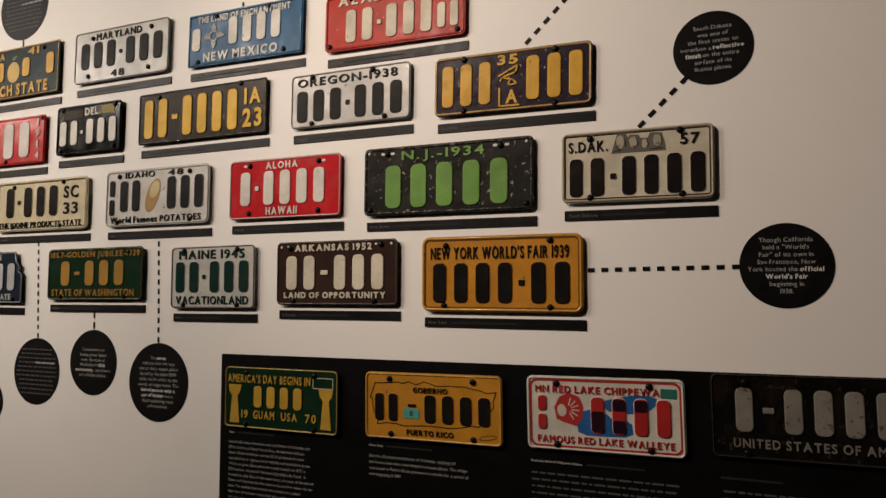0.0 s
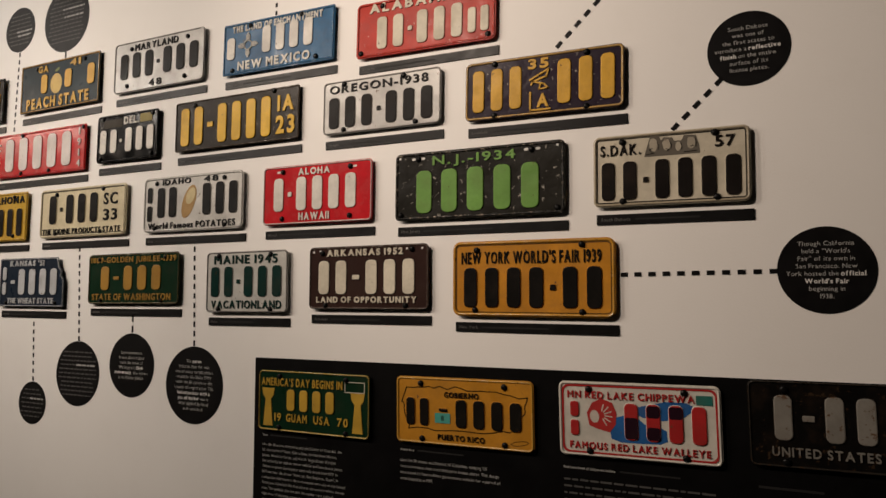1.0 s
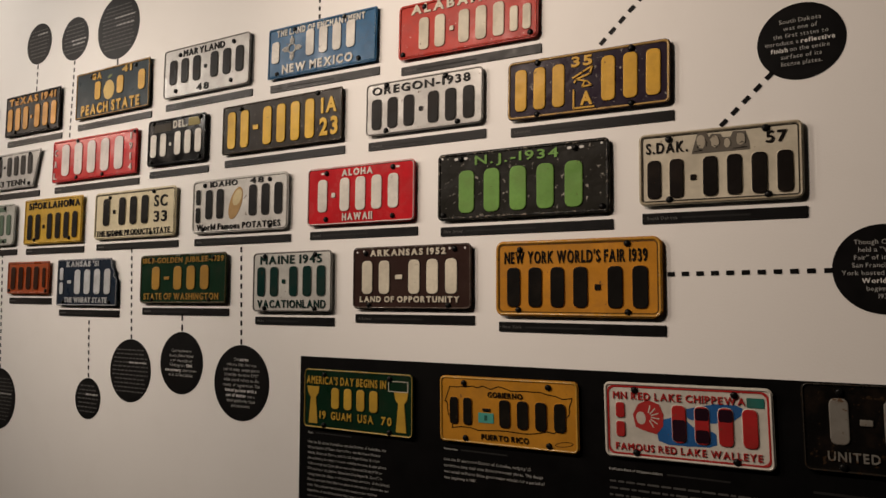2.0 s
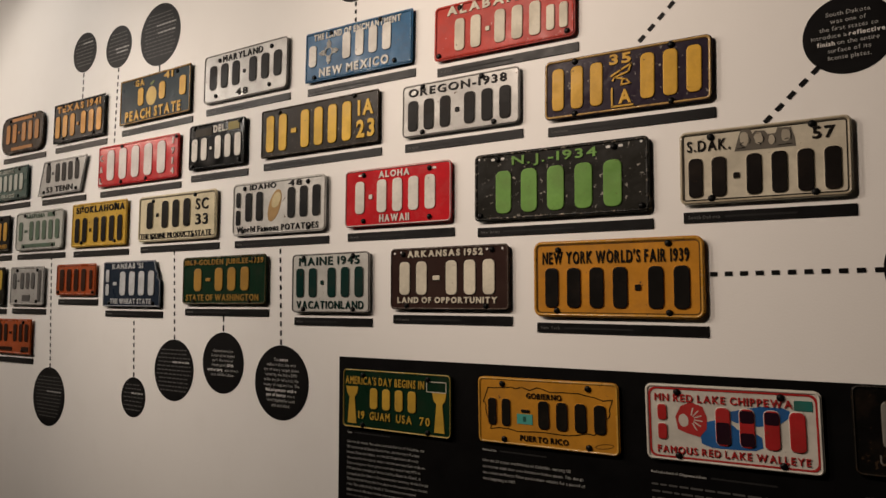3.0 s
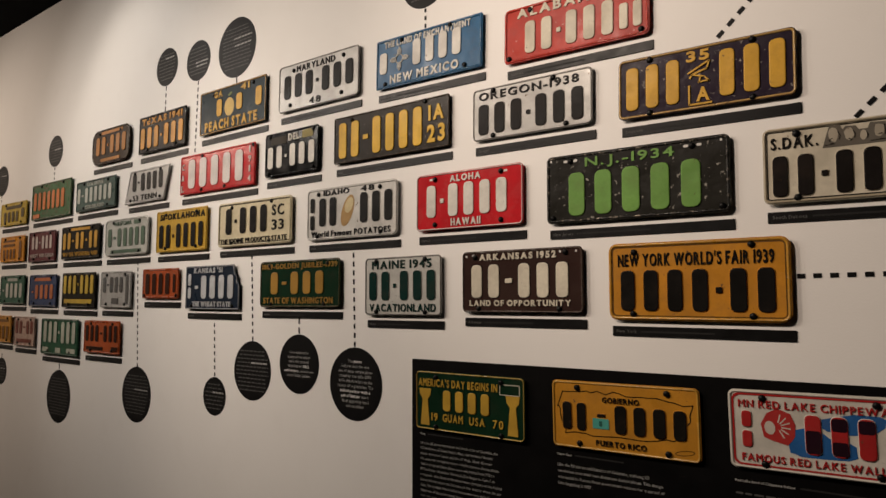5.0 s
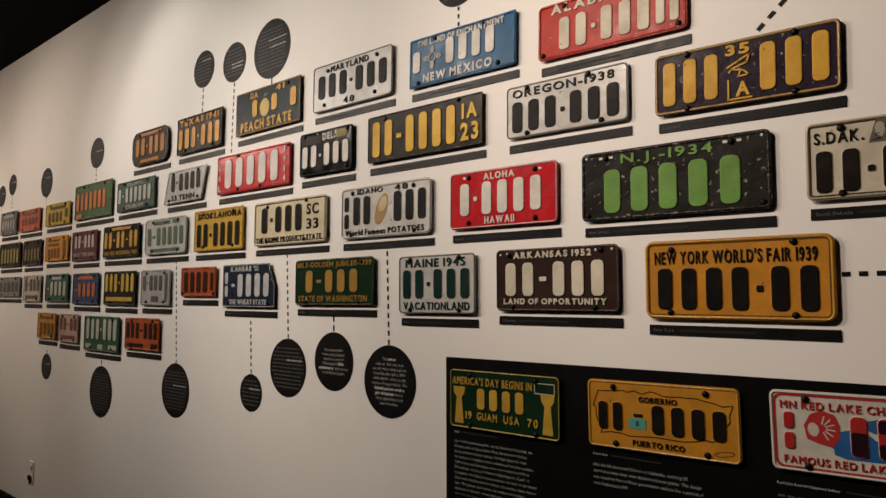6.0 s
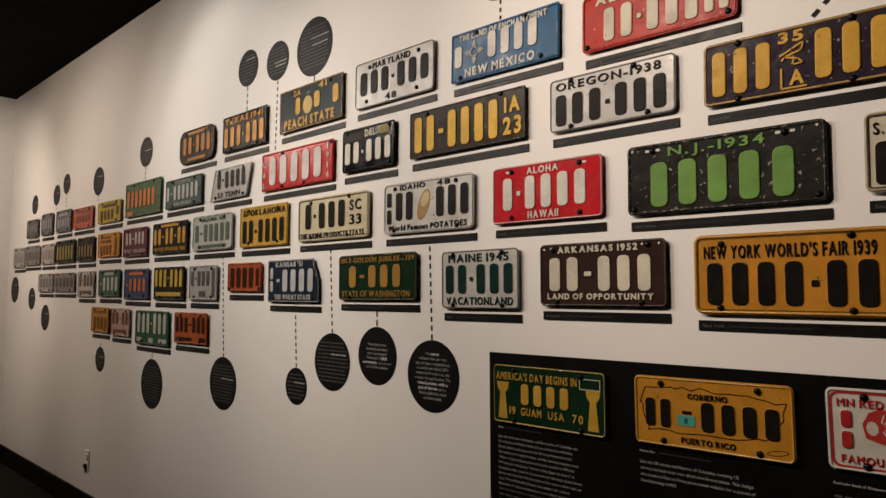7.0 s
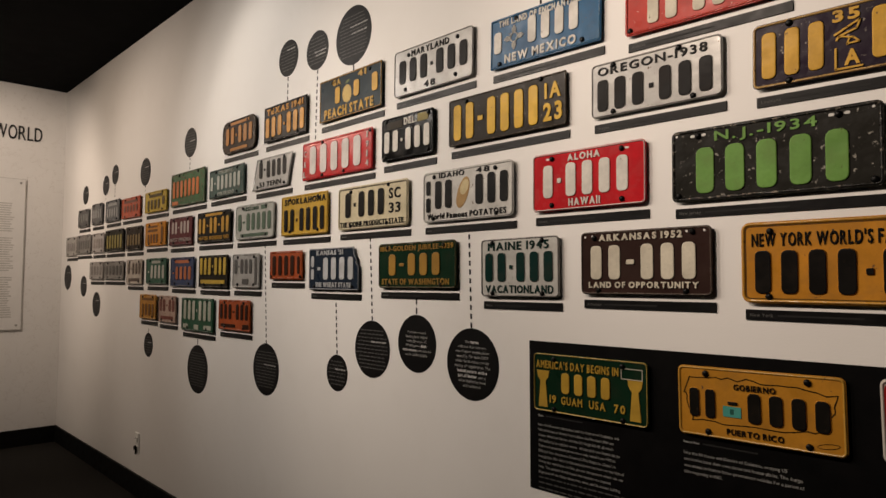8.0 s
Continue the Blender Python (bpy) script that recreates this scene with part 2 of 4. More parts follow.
sheet = thing("acrylic_text_panel", west(-0.252, 0.838), "clear acrylic sheet with grey paragraphs on steel standoffs", "sign")
part("sheet", mesh_of("sheet", *lofted([(round_rect(0.9, 1.088, 0.004, 2, -0.45, 0.544), -0.010), (round_rect(0.9, 1.088, 0.004, 2, -0.45, 0.544), -0.0145), (round_rect(0.897, 1.085, 0.004, 2, -0.45, 0.544), -0.0155)]), ACRYLIC), sheet)
part("edge_trim", mesh_of("edge_trim", *lofted([(round_rect(0.902, 1.090, 0.004, 2, -0.45, 0.544), -0.0100), (round_rect(0.902, 1.090, 0.004, 2, -0.45, 0.544), -0.0157), (round_rect(0.894, 1.082, 0.004, 2, -0.45, 0.544), -0.0157), (round_rect(0.894, 1.082, 0.004, 2, -0.45, 0.544), -0.0100)], True), GREYTEXT), sheet)
rnd = random.Random(5)
for top, rows in ((0.905, 13), (0.655, 15), (0.372, 18)):
    for i in range(rows):
        z = top - i * 0.0165
        right = -0.06 - rnd.random() * 0.03
        part("print_line", mesh_of("print_line", *decal(round_rect(right + 0.82, 0.0095, 0.002, 1, (right - 0.82) / 2, z), -0.0156, -0.0159), GREYTEXT), sheet)
for x, z in ((-0.03, 1.058), (-0.03, 0.03), (-0.87, 1.058), (-0.87, 0.03)):
    part("standoff", mesh_of("standoff", *lofted([(ellipse(0.008, 0.008, x, z, 12), 0.0), (ellipse(0.008, 0.008, x, z, 12), -0.0185), (ellipse(0.006, 0.006, x, z, 12), -0.020)]), STEEL), sheet)

outlet = thing("wall_outlet", pose(-2.798, 0, 0.287), "white double wall outlet with a black plug in it", "outlet")
part("cover", mesh_of("cover", *decal(round_rect(0.07, 0.115, 0.006), -0.0002, -0.0045, 0.003), OUTLETW), outlet)
for z in (0.024, -0.024):
    socket = part("socket", mesh_of("socket", *decal(round_rect(0.034, 0.029, 0.012, 4, 0, z), -0.006, -0.0085, 0.001), OUTLETW), outlet)
    part("slot", mesh_of("slot", *joined(*[decal(round_rect(0.003, 0.011, 0.001, 1, sx, z + 0.002), -0.0084, -0.0088) for sx in (-0.007, 0.007)]), DARKSLOT), socket)
part("plug", mesh_of("plug", *joined(decal(round_rect(0.030, 0.026, 0.006, 3, 0, -0.026), -0.0085, -0.017, 0.003), decal(round_rect(0.012, 0.030, 0.004, 2, 0.004, -0.046), -0.0088, -0.014, 0.002)), BOLT), outlet, "black plug in the lower socket")
part("screw", mesh_of("screw", *decal(ellipse(0.003, 0.003, 0, 0, 8), -0.006, -0.0072), STEEL), outlet)

# ---- the plates ----
BACK, FRONT, RAISE = -0.0090, -0.0108, -0.0136


def bolt_mesh():
    c = lambda r: ellipse(r, r, 0, 0, 10)
    return mesh_of("bolt", *lofted([(c(0.0034), 0.0), (c(0.0034), -0.0100), (c(0.0066), -0.0109), (c(0.0066), -0.0133), (c(0.0051), -0.0154), (c(0.0023), -0.0162)]), BOLT, True)


BOLTMESH = bolt_mesh()
BLACK, WHITE, CREAM, YELLOW = (0.014, 0.013, 0.012), (0.66, 0.63, 0.57), (0.60, 0.55, 0.44), (0.58, 0.33, 0.045)
SILVER = (0.43, 0.42, 0.40)


def plate(place, label, base, ink, rim=None, serial=(), texts=(), bolts=((0.2, 0.88), (0.8, 0.88), (0.2, 0.12), (0.8, 0.12)), r=0.012,
          wear=0.25, metal=0.0, rough=0.38, outline=None, bars=(), strip=True, band=0.0050, edge=None, inkwear=0.3, title="", bold=False, chips=(0.10, 0.06, 0.035)):
    """A stamped metal plate on bolts, with its caption strip on the wall below. serial: groups of (x0, x1, z0, z1, pattern), in parts of
    the width and height, in which x is one plain bar; texts: (words, x0, x1, z0, z1); bars: small writing as plain bars."""
    xc, zc, w, h, tilt = place
    m = pose(xc, 0, zc, 0, tilt, 0)
    body = thing("display_plate", m, label, "plate", "plates on the wall")
    base_mat = paint(base, wear, rough, metal, chips)
    ink_mat = paint(ink, inkwear, 0.42)
    X = lambda f: (f - 0.5) * w
    Z = lambda f: (f - 0.5) * h
    pts = outline(w, h) if outline else round_rect(w, h, r, 5)
    part("sheet", mesh_of("sheet", *lofted([(inset(pts, 0.0015), BACK), (pts, BACK - 0.0004), (pts, FRONT + 0.0008), (inset(pts, 0.0010), FRONT)]), base_mat), body)
    if rim:
        rim_mat = paint(rim, wear + 0.1, 0.30, gloss=0.5)
    elif max(base) < 0.13:
        # scraped metal: the pale chips also paint in the highlight along the bead
        rim_mat = paint(tuple(0.75 * v + 0.02 for v in base), wear + 0.25, 0.28, 0.2, (0.26, 0.22, 0.175), 0.6)
    else:
        rim_mat = paint(base, wear + 0.4, min(rough, 0.30), metal, tuple(0.6 * v + 0.02 for v in base), 0.5)
    gap = 0.0012 if rim else 0.0022
    bead = max(band, 0.0034)
    part("rim", mesh_of("rim", *lofted([(inset(pts, gap), FRONT + 0.0002), (inset(pts, gap + bead * 0.18), FRONT - 0.0017), (inset(pts, gap + bead * 0.40), FRONT - 0.0026), (inset(pts, gap + bead * 0.58), FRONT - 0.0025),
                                        (inset(pts, gap + bead * 0.84), FRONT - 0.0013), (inset(pts, gap + bead * 1.12), FRONT + 0.0002)], True), rim_mat, True), body)
    if edge:
        part("edge_line", mesh_of("edge_line", *lofted([(inset(pts, gap + band + 0.0006), FRONT + 0.0002), (inset(pts, gap + band + 0.0006), FRONT - 0.0004), (inset(pts, gap + band + 0.0026), FRONT - 0.0004), (inset(pts, gap + band + 0.0026), FRONT + 0.0002)], True), paint(edge, wear, 0.45)), body)
    for x0, x1, z0, z1, pattern in serial:
        units = sum({"x": 1.0, "-": 0.7, ".": 0.45, " ": 0.5}[c] for c in pattern)
        step = (x1 - x0) * w / units
        bw, bh = step * 0.60, (z1 - z0) * h
        slope = min(0.0019, bw * 0.16)
        bar = embossed("character_bar", round_rect(bw, bh, bw * 0.34, 3), slope, base_mat, ink_mat)
        small = embossed("dash_bar", round_rect(step * 0.40, max(0.006, bh * 0.13), 0.0016, 2), 0.0011, base_mat, ink_mat)
        dot = embossed("dot_bar", round_rect(max(0.007, bh * 0.14), max(0.007, bh * 0.14), 0.0022, 2), 0.0011, base_mat, ink_mat)
        pen = X(x0)
        for c in pattern:
            wide = {"x": 1.0, "-": 0.7, ".": 0.45, " ": 0.5}[c] * step
            if c != " ":
                part({"x": "character_bar", "-": "dash_bar", ".": "dot_bar"}[c], {"x": bar, "-": small, ".": dot}[c], body, at=pose(pen + wide / 2, 0, Z((z0 + z1) / 2)))
            pen += wide
    for words, x0, x1, z0, z1 in texts:
        face = "raised" if bold else "light"
        whole, pen = natural_width(words, face, 1.0, 0.17), 0.0
        for word in words.split():
            wide = natural_width(word, face, 1.0, 0.17)
            a, b = x0 + (x1 - x0) * pen / whole, x0 + (x1 - x0) * (pen + wide) / whole
            part("lettering", mesh_of("lettering", *letters(word, face, X(a), X(b), Z(z0), Z(z1), FRONT + 0.0003, RAISE + 0.0005, 0.17), ink_mat), body)
            pen += wide + (0.30 + 0.17) / 0.72
    for x0, x1, z0, z1 in bars:
        part("small_bar", mesh_of("small_bar", *decal(round_rect((x1 - x0) * w, (z1 - z0) * h, 0.0015, 1, X((x0 + x1) / 2), Z((z0 + z1) / 2)), FRONT + 0.0003, RAISE + 0.0007), ink_mat), body)
    for fx, fz in bolts:
        part("bolt", BOLTMESH, body, at=pose(X(fx), 0, Z(fz)))
    if strip:
        caption_strip(xc + 0.003, zc - h / 2 - 0.0235, w, tilt * 0.8, title)
    return body, X, Z


def embossed(name, pts, slope, base_mat, ink_mat):
    """A stamped shape: its slopes keep the plate's paint, its rounded top is inked."""
    rings = [(inset(pts, -slope), FRONT + 0.0003), (inset(pts, -slope * 0.25), RAISE + 0.0008), (inset(pts, slope * 0.15), RAISE + 0.0003), (inset(pts, slope * 0.7), RAISE)]
    verts, faces = lofted(rings)
    me = mesh_of(name, verts, faces, base_mat)
    me.materials.append(ink_mat)
    ring = len(pts)
    me.polygons.foreach_set("material_index", [0 if i < ring else 1 for i in range(len(faces))])
    return me


def caption_strip(xc, zc, w, tilt, title):
    s = thing("caption_strip", pose(xc, 0, zc, 0, tilt, 0), "narrow black caption strip with faint print below a plate", "label", "caption strips")
    part("card", mesh_of("card", *decal(round_rect(w, 0.0205, 0.0006, 1), -0.0002, -0.0030, 0.0004), STRIP), s)
    x = -w / 2 + 0.009
    wid = min(0.03, w * 0.12)
    if title:
        wid = natural_width(title, "bold", 0.0062)
        part("heading", mesh_of("heading", *letters(title, "bold", x, x + wid, -0.0031, 0.0031, -0.0032, -0.0033), PRINTFAINT), s)
    else:
        part("heading", mesh_of("heading", *decal(round_rect(wid, 0.004, 0.0008, 1, x + wid / 2, 0), -0.0030, -0.0033), PRINTFAINT), s)
    part("print_bar", mesh_of("print_bar", *decal(round_rect(w * 0.42, 0.0034, 0.0008, 1, x + wid + 0.008 + w * 0.21, -0.0004), -0.0030, -0.0033), PRINTDARK), s)


def shape(name, pts, rgb, parent, lift=0.0006, wear=0.2, label=""):
    return part(name, mesh_of(name, *decal(pts, FRONT + 0.0003, FRONT - lift), paint(rgb, wear, 0.45)), parent, label)


STD = ((0.2, 0.9), (0.8, 0.9), (0.2, 0.1), (0.8, 0.1))
WIDE = ((0.05, 0.92), (0.95, 0.92), (0.05, 0.08), (0.95, 0.08))

# top row
p, X, Z = plate((0.472, 1.821, 0.355, 0.133, 1.1), "red stamped metal plate with cream raised characters", (0.42, 0.035, 0.022), CREAM, None,
                [(0.14, 0.80, 0.13, 0.70, "xx.xxx"), (0.80, 0.97, 0.16, 0.58, "xx")], [("ALABAMA", 0.10, 0.72, 0.80, 0.96)], ((0.2, 0.9), (0.8, 0.9), (0.04, 0.09), (0.95, 0.09)), wear=0.35, title="Alabama", bold=True, chips=(0.62, 0.52, 0.45))
p, X, Z = plate((0.053, 1.843, 0.356, 0.138, 1.0), "blue stamped metal plate with white characters and sun symbol", (0.022, 0.105, 0.22), WHITE, None,
                [(0.02, 0.14, 0.30, 0.72, "x"), (0.35, 0.84, 0.34, 0.84, "xxxx")],
                [("THE LAND OF ENCHANTMENT", 0.09, 0.90, 0.82, 0.94), ("NEW MEXICO", 0.15, 0.80, 0.08, 0.24)], ((0.26, 0.9), (0.72, 0.93), (0.1, 0.08), (0.85, 0.1)), r=0.006, title="New Mexico", bold=True)
sun = part("sun_symbol", mesh_of("sun_symbol", *stroke(ellipse(0.0125, 0.0125, X(0.24), Z(0.54), 16), 0.0028, FRONT + 0.0003, RAISE, True), paint(WHITE, 0.2, 0.42)), p)
rays = []
for k in range(4):
    for off, long in ((-0.0054, 0.016), (-0.0018, 0.022), (0.0018, 0.022), (0.0054, 0.016)):
        a = math.pi / 2 * k
        d, s = Vector((math.cos(a), math.sin(a))), Vector((-math.sin(a), math.cos(a)))
        o = Vector((X(0.24), Z(0.54)))
        rays.append(stroke([tuple(o + d * 0.015 + s * off), tuple(o + d * (0.011 + long * 0.95) + s * off)], 0.0018, FRONT + 0.0003, RAISE))
part("rays", mesh_of("rays", *joined(*rays), paint(WHITE, 0.2, 0.42)), sun)
plate((-0.368, 1.856, 0.353, 0.149, 0.4), "silver-grey stamped metal plate with black raised characters", SILVER, BLACK, (0.33, 0.32, 0.30),
      [(0.05, 0.96, 0.27, 0.76, "xxx.xxx")], [("MARYLAND", 0.24, 0.72, 0.80, 0.93), ("48", 0.41, 0.55, 0.06, 0.19)], ((0.2, 0.85), (0.82, 0.87), (0.16, 0.13), (0.8, 0.13)), r=0.014, metal=0.08, wear=0.3, band=0.002, title="Maryland")
p, X, Z = plate((-0.794, 1.852, 0.370, 0.155, 0.1), "dark blue plate with tan rim, peach emblem and yellow characters", (0.030, 0.056, 0.0699), YELLOW, (0.40, 0.24, 0.08),
                [(0.25, 0.38, 0.36, 0.74, "x"), (0.55, 0.69, 0.40, 0.76, "x"), (0.83, 0.97, 0.38, 0.78, "x")],
                [("GA", 0.23, 0.36, 0.80, 0.93), ("41", 0.64, 0.77, 0.82, 0.95), ("PEACH STATE", 0.09, 0.88, 0.07, 0.28)], ((0.22, 0.88), (0.82, 0.9)), r=0.005, title="Georgia", bold=True)
shape("peach", ellipse(0.027, 0.032, X(0.465), Z(0.52), 20), (0.55, 0.38, 0.11), p)
shape("leaf", ellipse(0.012, 0.005, X(0.475), Z(0.80), 10, 0.4), (0.14, 0.17, 0.05), p, 0.0009)
plate((-1.231, 1.836, 0.329, 0.147, 0.4), "black stamped metal plate with orange-yellow characters", (0.016, 0.013, 0.011), (0.55, 0.25, 0.03), None,
      [(0.02, 0.97, 0.13, 0.68, "xxx.xxx")], [("TEXAS 1941", 0.07, 0.92, 0.77, 0.93)], STD, r=0.004, bold=True)
plate((-1.623, 1.837, 0.317, 0.150, 0.5), "dark brown plate with large rounded corners and worn orange characters", (0.055, 0.032, 0.018), (0.38, 0.15, 0.025), None,
      [(0.09, 0.92, 0.28, 0.78, "xx.xxx")], (), ((0.2, 0.88), (0.75, 0.88)), r=0.045, wear=0.75, bars=((0.25, 0.8, 0.85, 0.93), (0.25, 0.75, 0.08, 0.16)))

# second row
p, X, Z = plate((0.748, 1.636, 0.340, 0.128, 1.0), "dark purple plate with yellow rim and yellow raised characters", (0.047, 0.030, 0.052), YELLOW, (0.46, 0.29, 0.10),
                [(0.03, 0.40, 0.14, 0.84, "xxx"), (0.58, 0.97, 0.15, 0.86, "xxx")], [("35", 0.42, 0.55, 0.77, 0.93), ("A", 0.475, 0.55, 0.13, 0.34)], ((0.2, 0.93), (0.78, 0.93), (0.2, 0.06), (0.78, 0.06)), wear=0.5, title="Louisiana", bold=True, chips=(0.28, 0.25, 0.22))
part("bird_emblem", mesh_of("bird_emblem", *joined(stroke([(X(0.43), Z(0.58)), (X(0.49), Z(0.66)), (X(0.55), Z(0.74)), (X(0.535), Z(0.62)), (X(0.45), Z(0.55)), (X(0.44), Z(0.50))], 0.0034, FRONT + 0.0003, RAISE),
     stroke([(X(0.45), Z(0.55)), (X(0.52), Z(0.50)), (X(0.545), Z(0.43)), (X(0.49), Z(0.42)), (X(0.50), Z(0.50))], 0.003, FRONT + 0.0003, RAISE), stroke([(X(0.435), Z(0.38)), (X(0.435), Z(0.08)), (X(0.56), Z(0.08))], 0.0036, FRONT + 0.0003, RAISE)), paint(YELLOW, 0.3, 0.42)), p)
plate((0.360, 1.647, 0.317, 0.129, 0.5), "silver-grey stamped metal plate with dark raised characters", SILVER, (0.03, 0.028, 0.027), (0.33, 0.32, 0.30),
      [(0.03, 0.96, 0.11, 0.68, "xxx.xxx")], [("OREGON-1938", 0.06, 0.90, 0.77, 0.92)], ((0.19, 0.93), (0.7, 0.93), (0.19, 0.07), (0.8, 0.07)), metal=0.08, wear=0.35, band=0.002, title="Oregon")
plate((-0.080, 1.655, 0.419, 0.137, 0.2), "dark brown-black plate with bold yellow raised characters", (0.048, 0.036, 0.025), (0.68, 0.41, 0.035), (0.09, 0.07, 0.05),
      [(0.03, 0.81, 0.11, 0.86, "xx-xxxx")], [("IA", 0.84, 0.96, 0.56, 0.84), ("23", 0.83, 0.97, 0.14, 0.46)], ((0.17, 0.9), (0.81, 0.95)), r=0.007, wear=0.4, band=0.0025, title="Iowa", bold=True, chips=(0.26, 0.22, 0.17))
p, X, Z = plate((-0.481, 1.653, 0.253, 0.140, 0.3), "black enamel plate with white characters and date tabs", (0.009, 0.009, 0.009), WHITE, None,
                [(0.03, 0.96, 0.19, 0.68, "xx.xxx")], [("DEL.", 0.45, 0.69, 0.77, 0.92)], ((0.1, 0.92), (0.9, 0.92), (0.08, 0.08), (0.9, 0.1)), rough=0.22, wear=0.1, title="Delaware", bold=True)
shape("date_tab", round_rect(0.30 * 0.253, 0.17 * 0.14, 0.002, 1, X(0.27), Z(0.81)), (0.06, 0.045, 0.025), p, 0.0012)
shape("date_tab", round_rect(0.19 * 0.253, 0.17 * 0.14, 0.002, 1, X(0.80), Z(0.85)), (0.24, 0.19, 0.04), p, 0.0012)
p, X, Z = plate((-0.874, 1.643, 0.437, 0.141, 0.3), "flat red porcelain plate with white characters", (0.44, 0.018, 0.02), (0.60, 0.55, 0.52), None,
                [(0.09, 0.88, 0.14, 0.88, "xxxxx")], [(c, 0.025, 0.060, z, z + 0.16) for c, z in (("C", 0.64), ("A", 0.36), ("L", 0.08))] + [(c, 0.925 if c == "1" else 0.915, 0.940 if c == "1" else 0.950, z, z + 0.15) for c, z in (("1", 0.78), ("9", 0.55), ("1", 0.32), ("4", 0.09))],
                ((0.31, 0.93), (0.31, 0.07), (0.62, 0.07), (0.97, 0.93)), r=0.007, rough=0.25, wear=0.15)


def slanted(w, h):
    s = 0.036
    return [(-w / 2 - s / 2, -h / 2), (w / 2 - s / 2, -h / 2), (w / 2 + s / 2, h / 2), (-w / 2 + s / 2 + 0.004, h / 2)]


plate((-1.327, 1.638, 0.290, 0.130, -0.0), "silver slanted plate shaped like a state, dark characters", (0.40, 0.39, 0.37), (0.05, 0.048, 0.045), None,
      [(0.12, 0.92, 0.36, 0.88, "x.xxxx")], [("53 TENN", 0.16, 0.76, 0.08, 0.24)], ((0.2, 0.9), (0.84, 0.9), (0.1, 0.1), (0.84, 0.1)), outline=slanted, metal=0.08, wear=0.35)
plate((-1.737, 1.642, 0.347, 0.132, -0.2), "grey-green stamped plate with pale raised characters", (0.05, 0.085, 0.072), (0.42, 0.43, 0.38), None,
      [(0.02, 0.92, 0.28, 0.76, "x-xxxxxx")], [("COLORFUL", 0.28, 0.70, 0.82, 0.93), ("COLORADO", 0.25, 0.72, 0.07, 0.19)], STD, r=0.006, wear=0.45)
plate((-2.167, 1.657, 0.409, 0.169, -0.0), "rusty green plate with faded orange characters", (0.045, 0.115, 0.045), (0.52, 0.16, 0.05), None,
      [(0.04, 0.86, 0.26, 0.76, "xxxxxxx")], (), ((0.25, 0.92), (0.8, 0.92)), r=0.006, wear=0.95, bars=((0.05, 0.22, 0.05, 0.16),))
plate((-2.587, 1.625, 0.316, 0.115, 0.3), "small yellow plate with dark characters", (0.50, 0.36, 0.05), (0.10, 0.07, 0.03), None, [(0.1, 0.72, 0.15, 0.6, "xxxx"), (0.76, 0.95, 0.3, 0.7, "x")], (), STD, r=0.006, wear=0.4, bars=((0.2, 0.8, 0.72, 0.86),))
plate((-2.979, 1.622, 0.315, 0.121, 0.1), "small faded red plate with grey characters", (0.46, 0.10, 0.05), (0.16, 0.08, 0.06), None, [(0.12, 0.9, 0.3, 0.62, "xxxxx")], (), STD, r=0.006, wear=0.5, bars=((0.15, 0.85, 0.74, 0.86),))
plate((-3.308, 1.628, 0.263, 0.134, 0.1), "small grey plate with pale characters", (0.13, 0.135, 0.14), (0.36, 0.36, 0.35), None, [(0.08, 0.92, 0.22, 0.62, "xxxxx")], (), STD, r=0.006, wear=0.5, bars=((0.2, 0.8, 0.74, 0.86),))
plate((-3.616, 1.629, 0.227, 0.139, 0.1), "small dark grey plate with faint characters", (0.10, 0.10, 0.10), (0.26, 0.26, 0.25), None, [(0.08, 0.92, 0.3, 0.72, "xxxxx")], (), STD, r=0.02, wear=0.5)
plate((-3.915, 1.620, 0.247, 0.123, 0.1), "small dark grey plate with faint characters", (0.075, 0.075, 0.075), (0.18, 0.18, 0.17), None, [(0.08, 0.92, 0.3, 0.72, "xxxxx")], (), STD, r=0.006, wear=0.5)

# third row
p, X, Z = plate((0.996, 1.440, 0.283, 0.140, 0.5), "cream plate with dark characters and a carved mountain emblem", (0.54, 0.49, 0.385), (0.022, 0.018, 0.016), (0.36, 0.31, 0.22),
                [(0.03, 0.97, 0.09, 0.62, "xx.xxxx")], [("S.DAK.", 0.05, 0.32, 0.72, 0.87), ("57", 0.79, 0.91, 0.74, 0.89)], ((0.2, 0.9), (0.79, 0.93), (0.2, 0.07), (0.8, 0.07)), edge=(0.03, 0.024, 0.02), title="South Dakota")
INKED, PALE = (0.035, 0.030, 0.025), (0.36, 0.32, 0.25)
peak = [(0.345, 0.67), (0.70, 0.67), (0.695, 0.78), (0.675, 0.92), (0.60, 0.93), (0.585, 0.86), (0.54, 0.86), (0.525, 0.91), (0.47, 0.92), (0.455, 0.88), (0.44, 0.95), (0.385, 0.95), (0.365, 0.82)]
mount = shape("mountain_emblem", [(X(a), Z(b)) for a, b in peak], (0.11, 0.098, 0.08), p)
rnd = random.Random(8)
for fx, fz, wx, wz in ((0.405, 0.83, 0.0088, 0.0145), (0.490, 0.82, 0.0080, 0.0110), (0.565, 0.78, 0.0062, 0.0090), (0.645, 0.82, 0.0085, 0.0125)):
    ring = [(X(fx) + wx * rnd.uniform(0.75, 1.1) * math.cos(a), Z(fz) + wz * rnd.uniform(0.8, 1.08) * math.sin(a)) for a in [2 * math.pi * k / 11 for k in range(11)]]
    shape("pale_rock", ring, PALE, mount, 0.0009)
